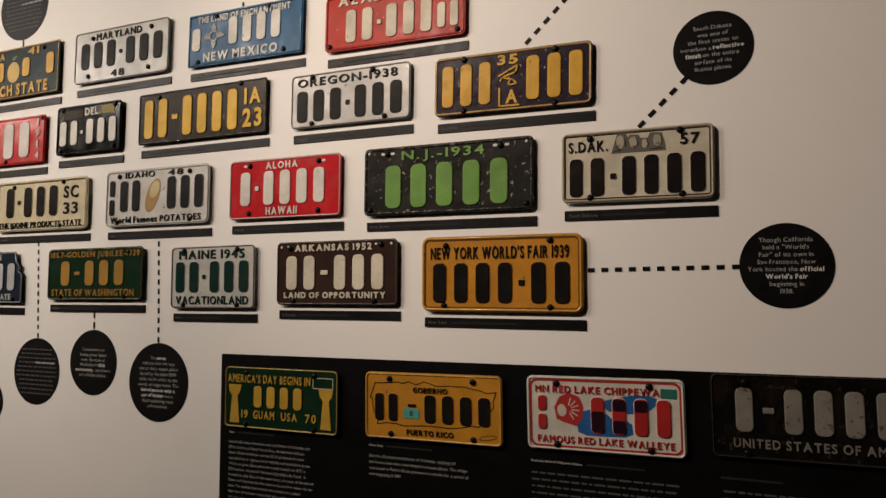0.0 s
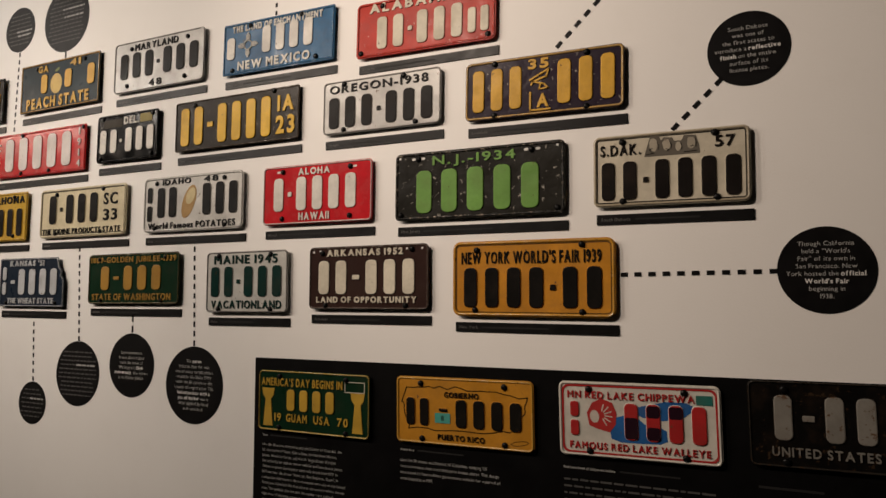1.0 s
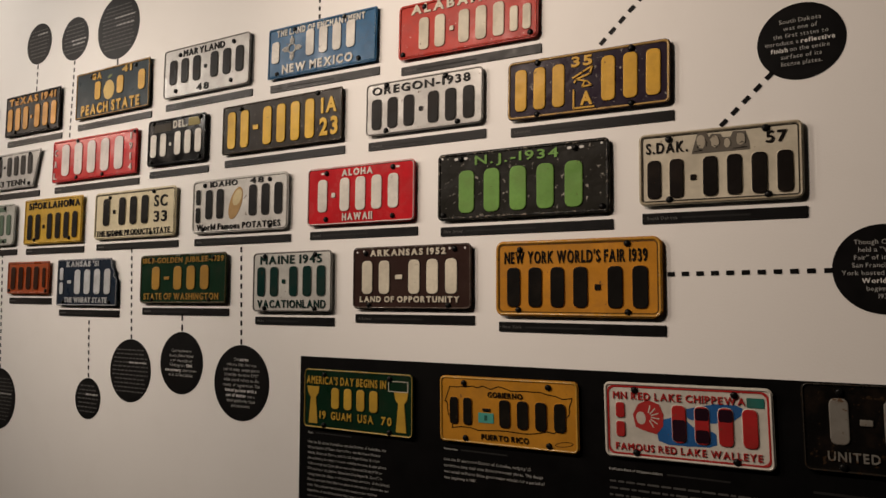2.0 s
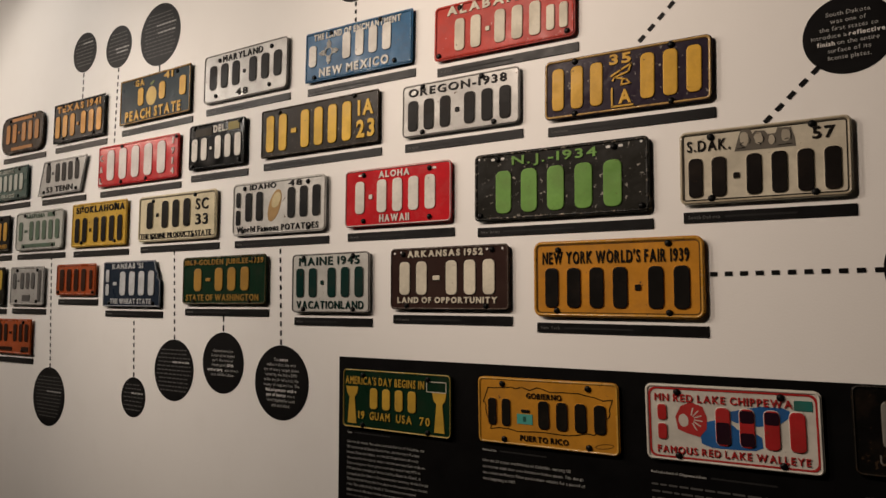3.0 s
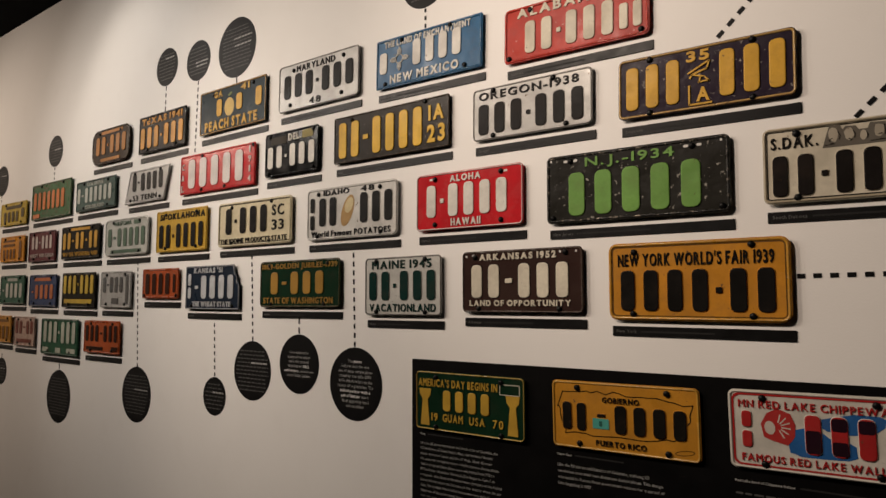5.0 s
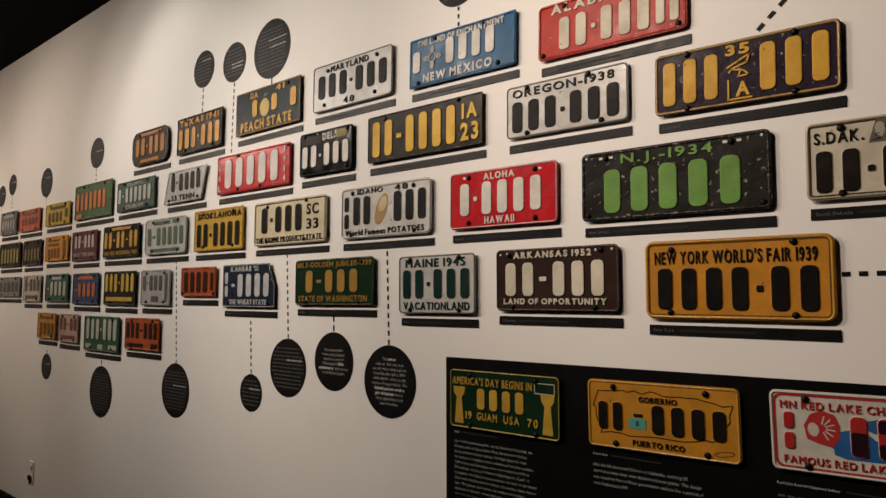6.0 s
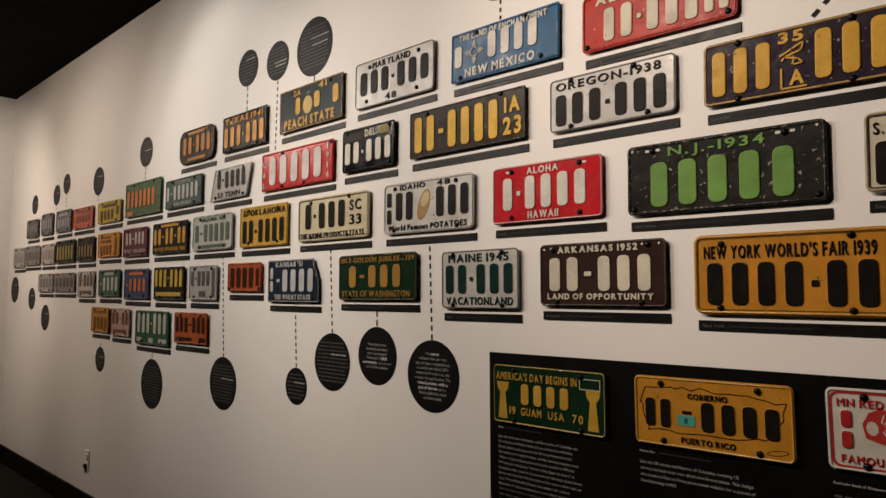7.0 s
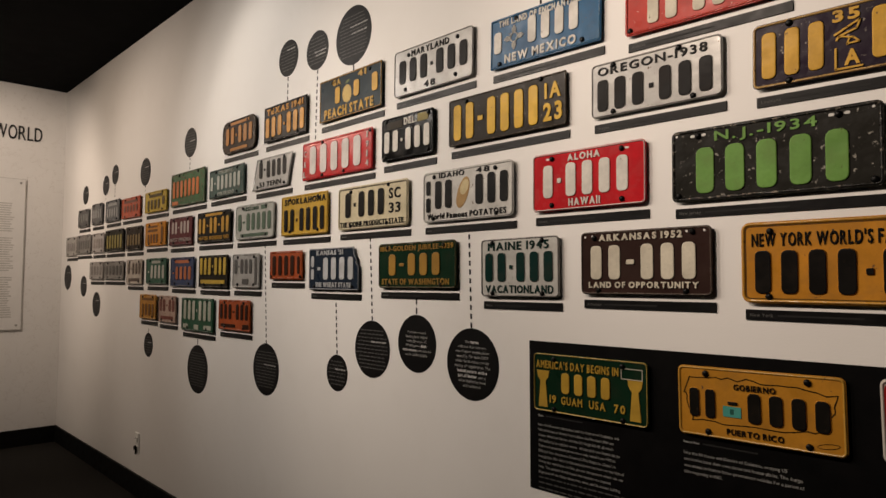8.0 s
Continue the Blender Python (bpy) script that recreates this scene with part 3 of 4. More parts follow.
for fx, fz, dx, dz in ((0.43, 0.86, 0.012, -0.10), (0.40, 0.78, -0.02, -0.04), (0.51, 0.86, 0.012, -0.10), (0.485, 0.76, 0.02, -0.03), (0.58, 0.82, 0.008, -0.08), (0.67, 0.88, 0.006, -0.12), (0.64, 0.77, 0.02, 0.01), (0.36, 0.70, 0.05, 0.02), (0.60, 0.70, 0.08, 0.01)):
    part("fine_line", mesh_of("fine_line", *stroke([(X(fx), Z(fz)), (X(fx + dx), Z(fz + dz * 0.5)), (X(fx + dx * 0.6), Z(fz + dz))], 0.0013, FRONT + 0.0003, FRONT - 0.0012), paint(INKED, 0.1, 0.45)), mount)
p, X, Z = plate((0.601, 1.441, 0.393, 0.152, 0.3), "black plate with bright green raised characters and white slots", (0.038, 0.036, 0.030), (0.15, 0.30, 0.07), None,
                [(0.11, 0.89, 0.10, 0.72, "xxxxx")], [("N.J.-1934", 0.24, 0.73, 0.80, 0.93)], ((0.15, 0.9), (0.82, 0.9), (0.04, 0.08), (0.96, 0.08)), wear=0.55, title="New Jersey", chips=(0.30, 0.28, 0.24))
for fx in (0.12, 0.18, 0.79, 0.855):
    shape("mounting_slot", round_rect(0.010, 0.0055, 0.0027, 3, X(fx), Z(0.905)), (0.68, 0.66, 0.62), p, 0.0002)
for fx, fz in ((0.03, 0.93), (0.96, 0.93)):
    shape("hole", ellipse(0.0026, 0.0026, X(fx), Z(fz), 10), (0.68, 0.66, 0.62), p, 0.0002)
p, X, Z = plate((0.183, 1.445, 0.320, 0.146, 0.2), "bright red plate with white rim and white raised characters", (0.47, 0.016, 0.022), WHITE, (0.62, 0.55, 0.52),
                [(0.08, 0.89, 0.23, 0.79, "x.xxxx")], [("ALOHA", 0.34, 0.63, 0.83, 0.94), ("HAWAII", 0.35, 0.63, 0.07, 0.19)], ((0.19, 0.9), (0.81, 0.9), (0.19, 0.1), (0.81, 0.1)), rough=0.28, wear=0.12, band=0.0028, title="Hawaii", bold=True)
for fx in (0.15, 0.85):
    shape("mounting_slot", round_rect(0.011, 0.005, 0.0024, 3, X(fx), Z(0.9)), (0.68, 0.66, 0.62), p, 0.0002)
p, X, Z = plate((-0.222, 1.447, 0.360, 0.152, 0.1), "silver-grey plate with potato emblem and black characters", (0.56, 0.545, 0.51), (0.03, 0.03, 0.03), None,
                [(0.13, 0.37, 0.26, 0.80, "xx"), (0.59, 0.97, 0.27, 0.82, "xxx"), (0.03, 0.11, 0.54, 0.82, "x"), (0.03, 0.11, 0.20, 0.48, "x")],
                [("IDAHO", 0.20, 0.49, 0.85, 0.95), ("48", 0.62, 0.76, 0.85, 0.95), ("World Famous POTATOES", 0.06, 0.93, 0.06, 0.17)], ((0.14, 0.89), (0.82, 0.89), (0.13, 0.07), (0.83, 0.07)), r=0.016, metal=0.08, title="Idaho")
shape("potato_emblem", ellipse(0.022, 0.047, X(0.475), Z(0.52), 20, -0.38), (0.40, 0.25, 0.10), p)
shape("butter_patch", ellipse(0.015, 0.024, X(0.492), Z(0.62), 14, -0.5), (0.58, 0.48, 0.27), p, 0.0010)
plate((-0.661, 1.446, 0.381, 0.148, 0.1), "pale yellow plate with black raised characters", (0.60, 0.53, 0.36), BLACK, None,
      [(0.09, 0.71, 0.28, 0.86, "x.xxx")], [("SC", 0.75, 0.90, 0.61, 0.84), ("33", 0.75, 0.90, 0.30, 0.52), ("THE IODINE PRODUCTS STATE", 0.04, 0.94, 0.07, 0.18)], ((0.2, 0.88), (0.74, 0.92), (0.2, 0.08), (0.72, 0.08)), r=0.014, edge=(0.05, 0.04, 0.03))
plate((-1.080, 1.447, 0.327, 0.154, 0.2), "gold plate with black raised characters", (0.50, 0.31, 0.04), BLACK, None,
      [(0.04, 0.96, 0.10, 0.66, "xx.xxxx")], [("51-OKLAHOMA", 0.08, 0.96, 0.78, 0.92)], STD, r=0.006, wear=0.4, bold=True)
plate((-1.468, 1.446, 0.335, 0.148, 0.1), "silver-white plate with grey-green characters", (0.44, 0.44, 0.40), (0.085, 0.13, 0.09), None,
      [(0.05, 0.95, 0.25, 0.74, "x-xxxxx")], [("ARIZONA", 0.22, 0.62, 0.82, 0.93)], STD, r=0.02, metal=0.08, bars=((0.68, 0.82, 0.82, 0.93), (0.15, 0.85, 0.07, 0.16)))
plate((-1.858, 1.445, 0.351, 0.144, 0.3), "black plate with yellow-orange raised characters", (0.018, 0.016, 0.013), (0.48, 0.26, 0.04), None,
      [(0.02, 0.97, 0.30, 0.80, "xx-xx-xx")], [("WATER WONDERLAND", 0.05, 0.95, 0.09, 0.21)], STD, r=0.006, wear=0.4, bars=((0.25, 0.75, 0.86, 0.94),))
plate((-2.240, 1.444, 0.287, 0.143, 0.1), "maroon plate with pale raised characters", (0.10, 0.016, 0.020), (0.46, 0.39, 0.35), None,
      [(0.10, 0.90, 0.42, 0.84, "xx-xxx")], [("WEST VIRGINIA", 0.05, 0.95, 0.14, 0.27)], STD, r=0.006, wear=0.35)
plate((-2.580, 1.447, 0.295, 0.128, 0.1), "bright orange plate with thin dark characters", (0.58, 0.24, 0.02), (0.16, 0.07, 0.02), None, [(0.1, 0.66, 0.12, 0.5, "xxxx"), (0.74, 0.92, 0.12, 0.8, "x")], (), STD, r=0.006, bars=((0.12, 0.6, 0.6, 0.7), (0.12, 0.6, 0.78, 0.86)))
plate((-2.914, 1.439, 0.261, 0.137, 0.0), "dark brown plate with dull gold characters", (0.045, 0.030, 0.02), (0.20, 0.14, 0.06), None, [(0.06, 0.94, 0.2, 0.66, "xxxxx")], (), STD, r=0.006, wear=0.8)
plate((-3.258, 1.440, 0.338, 0.137, 0.0), "black plate with olive-yellow characters", (0.035, 0.030, 0.018), (0.28, 0.23, 0.07), None, [(0.06, 0.94, 0.15, 0.75, "xxxxxx")], (), STD, r=0.006, wear=0.5)
plate((-3.579, 1.437, 0.248, 0.129, 0.1), "pale grey plate with faint characters", (0.36, 0.33, 0.31), (0.24, 0.21, 0.19), None, [(0.1, 0.9, 0.25, 0.7, "xxxx")], (), STD, r=0.006, wear=0.4)
plate((-3.897, 1.440, 0.324, 0.130, 0.1), "mid-grey plate with faint characters", (0.19, 0.18, 0.165), (0.10, 0.095, 0.09), None, [(0.08, 0.92, 0.25, 0.7, "xxxxx")], (), STD, r=0.02, wear=0.5)
plate((-4.197, 1.435, 0.252, 0.138, 0.1), "pale plate with faint characters", (0.38, 0.36, 0.33), (0.22, 0.20, 0.19), None, [(0.1, 0.9, 0.25, 0.7, "xxxx")], (), STD, r=0.006, wear=0.4)

# fourth row
plate((0.722, 1.234, 0.346, 0.158, 0.1), "large orange-yellow plate with black raised characters", (0.49, 0.212, 0.024), (0.018, 0.016, 0.014), (0.46, 0.23, 0.03),
      [(0.05, 0.95, 0.12, 0.64, "xxxx.xx")], [("NEW YORK WORLD'S FAIR 1939", 0.06, 0.92, 0.70, 0.86)], ((0.16, 0.88), (0.81, 0.92), (0.15, 0.08), (0.81, 0.07)), r=0.017, band=0.006, edge=(0.10, 0.05, 0.012), wear=0.35, title="New York")
p, X, Z = plate((0.330, 1.240, 0.321, 0.147, -0.2), "dark brown plate with cream raised characters", (0.068, 0.036, 0.030), CREAM, (0.10, 0.075, 0.06),
                [(0.06, 0.92, 0.24, 0.77, "xx-xxx")], [("ARKANSAS 1952", 0.16, 0.80, 0.85, 0.95), ("LAND OF OPPORTUNITY", 0.07, 0.91, 0.11, 0.20)], ((0.12, 0.9), (0.87, 0.92), (0.15, 0.06), (0.82, 0.06)), band=0.0025, title="Arkansas", bold=True)
for fx, fz in ((0.04, 0.92), (0.10, 0.93), (0.83, 0.93), (0.95, 0.93)):
    shape("hole", ellipse(0.0027, 0.0027, X(fx), Z(fz), 10), (0.68, 0.66, 0.62), p, 0.0002)
plate((-0.027, 1.233, 0.264, 0.156, -0.4), "silver-grey plate with dark green raised characters", (0.50, 0.49, 0.455), (0.012, 0.055, 0.045), (0.16, 0.15, 0.14),
      [(0.03, 0.96, 0.26, 0.75, "xx.xxx")], [("MAINE 1945", 0.10, 0.88, 0.80, 0.94), ("VACATIONLAND", 0.07, 0.93, 0.07, 0.20)], ((0.16, 0.93), (0.8, 0.93), (0.16, 0.06), (0.8, 0.06)), metal=0.08, band=0.002, title="Maine")
plate((-0.437, 1.245, 0.359, 0.142, -0.3), "dark green plate with gold raised characters", (0.013, 0.050, 0.024), (0.36, 0.20, 0.04), (0.12, 0.09, 0.04),
      [(0.12, 0.84, 0.28, 0.75, "x-xxx")], [("1889-GOLDEN JUBILEE-1939", 0.03, 0.97, 0.83, 0.94), ("STATE OF WASHINGTON", 0.05, 0.92, 0.08, 0.21)], ((0.13, 0.9), (0.86, 0.9), (0.15, 0.07), (0.82, 0.07)), band=0.002)


def notched(w, h):
    r = round_rect(w, h, 0.004, 2)
    keep = [q for q in r if not (q[0] > w * 0.4 and q[1] > h * 0.3)]
    bite = [(w * 0.5, h * 0.06), (w * 0.455, h * 0.13), (w * 0.47, h * 0.22), (w * 0.425, h * 0.30), (w * 0.40, h * 0.5)]
    k = [i for i, q in enumerate(keep) if q[0] > w * 0.4][-1]
    return keep[:k + 1] + bite + keep[k + 1:]


plate((-0.880, 1.238, 0.309, 0.150, 0.0), "navy plate with a notched corner and pale raised characters", (0.028, 0.043, 0.0699), (0.47, 0.48, 0.49), (0.30, 0.31, 0.33),
      [(0.16, 0.93, 0.25, 0.77, "-xxxx"), (0.03, 0.13, 0.55, 0.82, "x"), (0.03, 0.13, 0.25, 0.50, "x")], [("KANSAS '51", 0.16, 0.70, 0.84, 0.95), ("THE WHEAT STATE", 0.14, 0.85, 0.07, 0.18)], ((0.12, 0.08), (0.88, 0.08)), outline=notched, band=0.002, bold=True)
plate((-1.206, 1.256, 0.247, 0.111, 0.2), "small orange-red plate with dark characters", (0.33, 0.065, 0.018), (0.06, 0.022, 0.012), None, [(0.06, 0.80, 0.14, 0.84, "xxxx"), (0.83, 0.95, 0.2, 0.8, "x")], (), ((0.06, 0.1), (0.94, 0.1)), r=0.006, wear=0.45)
plate((-1.535, 1.237, 0.243, 0.146, 0.2), "grey-silver plate with dark grey characters", (0.37, 0.36, 0.34), (0.09, 0.088, 0.085), None, [(0.05, 0.76, 0.42, 0.84, "x.xxx"), (0.80, 0.94, 0.1, 0.9, "x")], (), STD, r=0.008, wear=0.4, metal=0.08, bars=((0.38, 0.6, 0.1, 0.26),))
plate((-1.855, 1.237, 0.306, 0.150, 0.3), "black plate with yellow raised characters", (0.024, 0.020, 0.012), (0.46, 0.31, 0.045), None, [(0.02, 0.97, 0.40, 0.92, "xxx.xxx")], (), STD, r=0.006, wear=0.4, bars=((0.08, 0.90, 0.12, 0.24),))
plate((-2.211, 1.238, 0.289, 0.147, 0.2), "blue plate with faded orange characters", (0.028, 0.045, 0.105), (0.42, 0.13, 0.05), None, [(0.08, 0.92, 0.24, 0.68, "-xxxx")], (), STD, r=0.006, wear=0.5, bars=((0.2, 0.8, 0.8, 0.9),))
plate((-2.556, 1.245, 0.291, 0.140, -0.0), "dark green plate with pale characters", (0.025, 0.095, 0.058), (0.46, 0.46, 0.41), None, [(0.08, 0.94, 0.22, 0.72, "-xxxx")], (), STD, r=0.006, bars=((0.3, 0.7, 0.8, 0.9),))
plate((-2.893, 1.244, 0.250, 0.142, 0.0), "cream plate with dark brown characters", (0.46, 0.41, 0.35), (0.10, 0.075, 0.06), None, [(0.06, 0.95, 0.40, 0.86, "x.xxx")], (), STD, r=0.006, bars=((0.15, 0.85, 0.12, 0.24),))
plate((-3.255, 1.256, 0.364, 0.113, 0.1), "grey plate with faint dark characters", (0.20, 0.19, 0.175), (0.09, 0.085, 0.08), None, [(0.06, 0.94, 0.25, 0.75, "xxxxx")], (), STD, r=0.006, wear=0.5)
plate((-3.599, 1.257, 0.280, 0.115, 0.0), "pale grey plate with faint characters", (0.30, 0.28, 0.26), (0.17, 0.155, 0.145), None, [(0.08, 0.92, 0.25, 0.75, "xxxx")], (), STD, r=0.006, wear=0.5)

# lowest short row
plate((-1.636, 1.044, 0.298, 0.133, -0.3), "orange-red plate with dark characters", (0.36, 0.072, 0.018), (0.05, 0.02, 0.012), None, [(0.03, 0.96, 0.36, 0.86, "xxx-xxx")], (), STD, r=0.006, wear=0.35, bars=((0.08, 0.55, 0.1, 0.2), (0.78, 0.95, 0.08, 0.22)))
plate((-2.020, 1.031, 0.361, 0.159, -0.0), "green plate with pale raised characters", (0.014, 0.072, 0.036), (0.40, 0.40, 0.33), None, [(0.05, 0.96, 0.34, 0.92, "xxx.xxx")], (), STD, r=0.006, wear=0.35, bars=((0.06, 0.22, 0.08, 0.2), (0.42, 0.56, 0.06, 0.2), (0.72, 0.94, 0.08, 0.2)))
plate((-2.391, 1.046, 0.235, 0.139, -0.0), "faded pink-cream plate with red-brown characters", (0.44, 0.31, 0.25), (0.17, 0.05, 0.035), None, [(0.05, 0.95, 0.42, 0.86, "xx-xx")], (), STD, r=0.006, wear=0.5, bars=((0.15, 0.85, 0.12, 0.24),))
plate((-2.666, 1.051, 0.242, 0.133, 0.2), "amber plate with dark amber characters", (0.48, 0.225, 0.03), (0.16, 0.07, 0.015), None, [(0.12, 0.92, 0.14, 0.62, "xxxx")], (), STD, r=0.006, wear=0.4, bars=((0.15, 0.85, 0.76, 0.86),))

# ---- the black panel with four more plates ----
PTOP, PBOT, PLEFT, PRIGHT = 0.0, -0.372, 0.003, 1.612
panel = thing("text_panel", pose(0, 0, 1.044, 0, -0.4, 0), "large matt black wall panel with white explanatory text", "panel")
part("board", mesh_of("board", *decal(round_rect(PRIGHT - PLEFT, PTOP - PBOT, 0.0008, 1, (PLEFT + PRIGHT) / 2, (PTOP + PBOT) / 2), -0.0002, -0.0022, 0.0004), PANEL), panel)
p, X, Z = plate((0.184, 0.945, 0.319, 0.145, -0.3), "dark green plate with yellow rim, stone pillars and yellow characters", (0.012, 0.046, 0.022), (0.48, 0.29, 0.04), (0.46, 0.31, 0.07),
                [(0.25, 0.72, 0.35, 0.69, "xxxx")], [("AMERICA'S DAY BEGINS IN", 0.03, 0.77, 0.745, 0.875), ("19", 0.16, 0.22, 0.17, 0.30), ("GUAM", 0.27, 0.46, 0.17, 0.30), ("USA", 0.52, 0.66, 0.17, 0.30), ("70", 0.73, 0.82, 0.17, 0.30)],
                ((0.2, 0.9), (0.8, 0.9), (0.2, 0.06), (0.8, 0.06)), strip=False, band=0.0028, wear=0.15)
for fx in (0.095, 0.90):
    post = [(-0.014, 0.0), (0.014, 0.0), (0.008, 0.064), (0.016, 0.074), (0.019, 0.090), (-0.019, 0.090), (-0.016, 0.074), (-0.008, 0.064)]
    shape("stone_pillar", [(X(fx) + a, Z(0.08) + b) for a, b in post], (0.48, 0.29, 0.04), p, 0.0014)
part("box_outline", mesh_of("box_outline", *stroke([(X(0.79), Z(0.71)), (X(0.955), Z(0.71)), (X(0.955), Z(0.87)), (X(0.79), Z(0.87))], 0.0016, FRONT + 0.0003, FRONT - 0.0008, True), paint(CREAM, 0.2)), p)
p, X, Z = plate((0.571, 0.952, 0.316, 0.143, -0.8), "orange-yellow plate with island outline and black characters", (0.45, 0.202, 0.022), (0.018, 0.016, 0.013), (0.46, 0.25, 0.04),
                [(0.06, 0.27, 0.28, 0.68, "xx"), (0.43, 0.94, 0.28, 0.68, "xxxx"), (0.31, 0.41, 0.44, 0.60, "-")], [("GOBIERNO", 0.37, 0.62, 0.71, 0.79), ("PUERTO RICO", 0.32, 0.66, 0.085, 0.165)],
                ((0.19, 0.9), (0.8, 0.9), (0.2, 0.08), (0.8, 0.08)), strip=False, wear=0.15)
rnd = random.Random(11)
coast = []
for side in ((0.08, 0.83, 0.34, 0.85), (0.34, 0.85, 0.64, 0.84), (0.64, 0.84, 0.95, 0.74), (0.95, 0.74, 0.93, 0.52), (0.93, 0.52, 0.84, 0.27), (0.84, 0.27, 0.50, 0.22), (0.50, 0.22, 0.10, 0.22), (0.10, 0.22, 0.07, 0.45), (0.07, 0.45, 0.04, 0.66)):
    for k in range(6):
        a = k / 6
        coast.append((X(side[0] + (side[2] - side[0]) * a + rnd.uniform(-0.008, 0.008)), Z(side[1] + (side[3] - side[1]) * a + rnd.uniform(-0.026, 0.026))))
part("island_outline", mesh_of("island_outline", *stroke(coast, 0.0021, FRONT + 0.0003, FRONT - 0.0004, True), paint((0.03, 0.022, 0.012), 0.1)), p)
part("islet_outline", mesh_of("islet_outline", *stroke(ellipse(0.019, 0.0045, X(0.90), Z(0.12), 10, 0.15), 0.0011, FRONT + 0.0003, FRONT - 0.0004, True), paint((0.03, 0.022, 0.012), 0.1)), p)
shape("teal_sticker", round_rect(0.036, 0.021, 0.001, 1, X(0.355), Z(0.40)), (0.07, 0.32, 0.27), p, 0.0012)
shape("sticker_mark", round_rect(0.007, 0.011, 0.001, 1, X(0.355), Z(0.40)), (0.02, 0.10, 0.08), p, 0.0015)
p, X, Z = plate((0.929, 0.962, 0.297, 0.143, -1.0), "white plate with red border, blue lake shapes and red characters", (0.52, 0.49, 0.43), (0.36, 0.022, 0.022), (0.52, 0.49, 0.43),
                [(0.40, 0.94, 0.26, 0.73, "xxxx"), (0.06, 0.15, 0.53, 0.73, "x"), (0.06, 0.15, 0.28, 0.48, "x")], [("MN RED LAKE CHIPPEWA", 0.06, 0.85, 0.78, 0.875), ("FAMOUS RED LAKE WALLEYE", 0.07, 0.93, 0.11, 0.20)],
                ((0.2, 0.9), (0.79, 0.9), (0.2, 0.08), (0.79, 0.08)), strip=False, wear=0.1)
part("red_border", mesh_of("red_border", *lofted([(round_rect(0.297 - 2 * a, 0.143 - 2 * a, 0.012, 5), y) for a, y in ((0.0065, FRONT + 0.0002), (0.0065, FRONT - 0.0009), (0.0098, FRONT - 0.0009), (0.0098, FRONT + 0.0002))], True), paint((0.36, 0.022, 0.022), 0.1, 0.42)), p)
shape("lake_shape", [(X(a), Z(b)) for a, b in ((0.34, 0.26), (0.40, 0.22), (0.52, 0.22), (0.64, 0.23), (0.685, 0.27), (0.68, 0.40), (0.63, 0.46), (0.55, 0.47), (0.50, 0.56), (0.42, 0.57), (0.36, 0.53), (0.33, 0.40))], (0.022, 0.10, 0.28), p, 0.0004)
shape("lake_shape", [(X(a), Z(b)) for a, b in ((0.50, 0.60), (0.54, 0.555), (0.66, 0.53), (0.77, 0.56), (0.83, 0.66), (0.835, 0.74), (0.80, 0.775), (0.68, 0.775), (0.58, 0.73), (0.51, 0.69))], (0.022, 0.10, 0.28), p, 0.0004)
for fx, z0, z1 in ((0.4675, 0.275, 0.55), (0.6025, 0.275, 0.44), (0.6025, 0.56, 0.715), (0.7375, 0.56, 0.715)):
    part("overprint", mesh_of("overprint", *decal(round_rect(0.0232, (z1 - z0) * 0.143, 0.004, 2, X(fx), Z((z0 + z1) / 2)), RAISE + 0.0004, RAISE - 0.0003), paint((0.035, 0.012, 0.022), 0.1, 0.45)), p, "dark overprint where red crosses blue")
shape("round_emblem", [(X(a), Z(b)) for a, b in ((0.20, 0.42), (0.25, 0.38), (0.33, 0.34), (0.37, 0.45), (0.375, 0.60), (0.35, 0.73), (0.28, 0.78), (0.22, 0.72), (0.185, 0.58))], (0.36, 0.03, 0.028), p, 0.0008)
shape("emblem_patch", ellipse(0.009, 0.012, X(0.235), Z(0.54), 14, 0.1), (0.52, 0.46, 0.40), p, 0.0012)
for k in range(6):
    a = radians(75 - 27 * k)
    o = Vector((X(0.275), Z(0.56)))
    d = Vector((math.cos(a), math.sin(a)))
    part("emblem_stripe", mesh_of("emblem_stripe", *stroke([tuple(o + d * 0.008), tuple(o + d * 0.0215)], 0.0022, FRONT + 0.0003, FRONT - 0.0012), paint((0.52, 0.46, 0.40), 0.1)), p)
shape("date_sticker", round_rect(0.028, 0.017, 0.001, 1, X(0.905), Z(0.815)), (0.02, 0.12, 0.10), p, 0.0012)
plate((1.299, 0.980, 0.358, 0.148, -0.8), "worn black plate with chipped pale grey characters", (0.010, 0.009, 0.008), (0.19, 0.178, 0.155), (0.045, 0.039, 0.032),
      [(0.09, 0.94, 0.32, 0.83, "x-xxxxx")], [("UNITED STATES OF AMERICA", 0.10, 0.92, 0.135, 0.24)], ((0.16, 0.9), (0.82, 0.9), (0.16, 0.07), (0.82, 0.07)), strip=False, wear=0.6, inkwear=0.75, band=0.0025)


def text_block(parent, lines, x, top, size, lead, material, name="print_line"):
    """Printed lines, flush left."""
    for i, s in enumerate(lines):
        z = top - i * lead
        part(name, mesh_of(name, *letters(s, "flat", x, x + natural_width(s, "flat", size) * 0.93, z, z + size, -0.0022, -0.0025), material), parent)


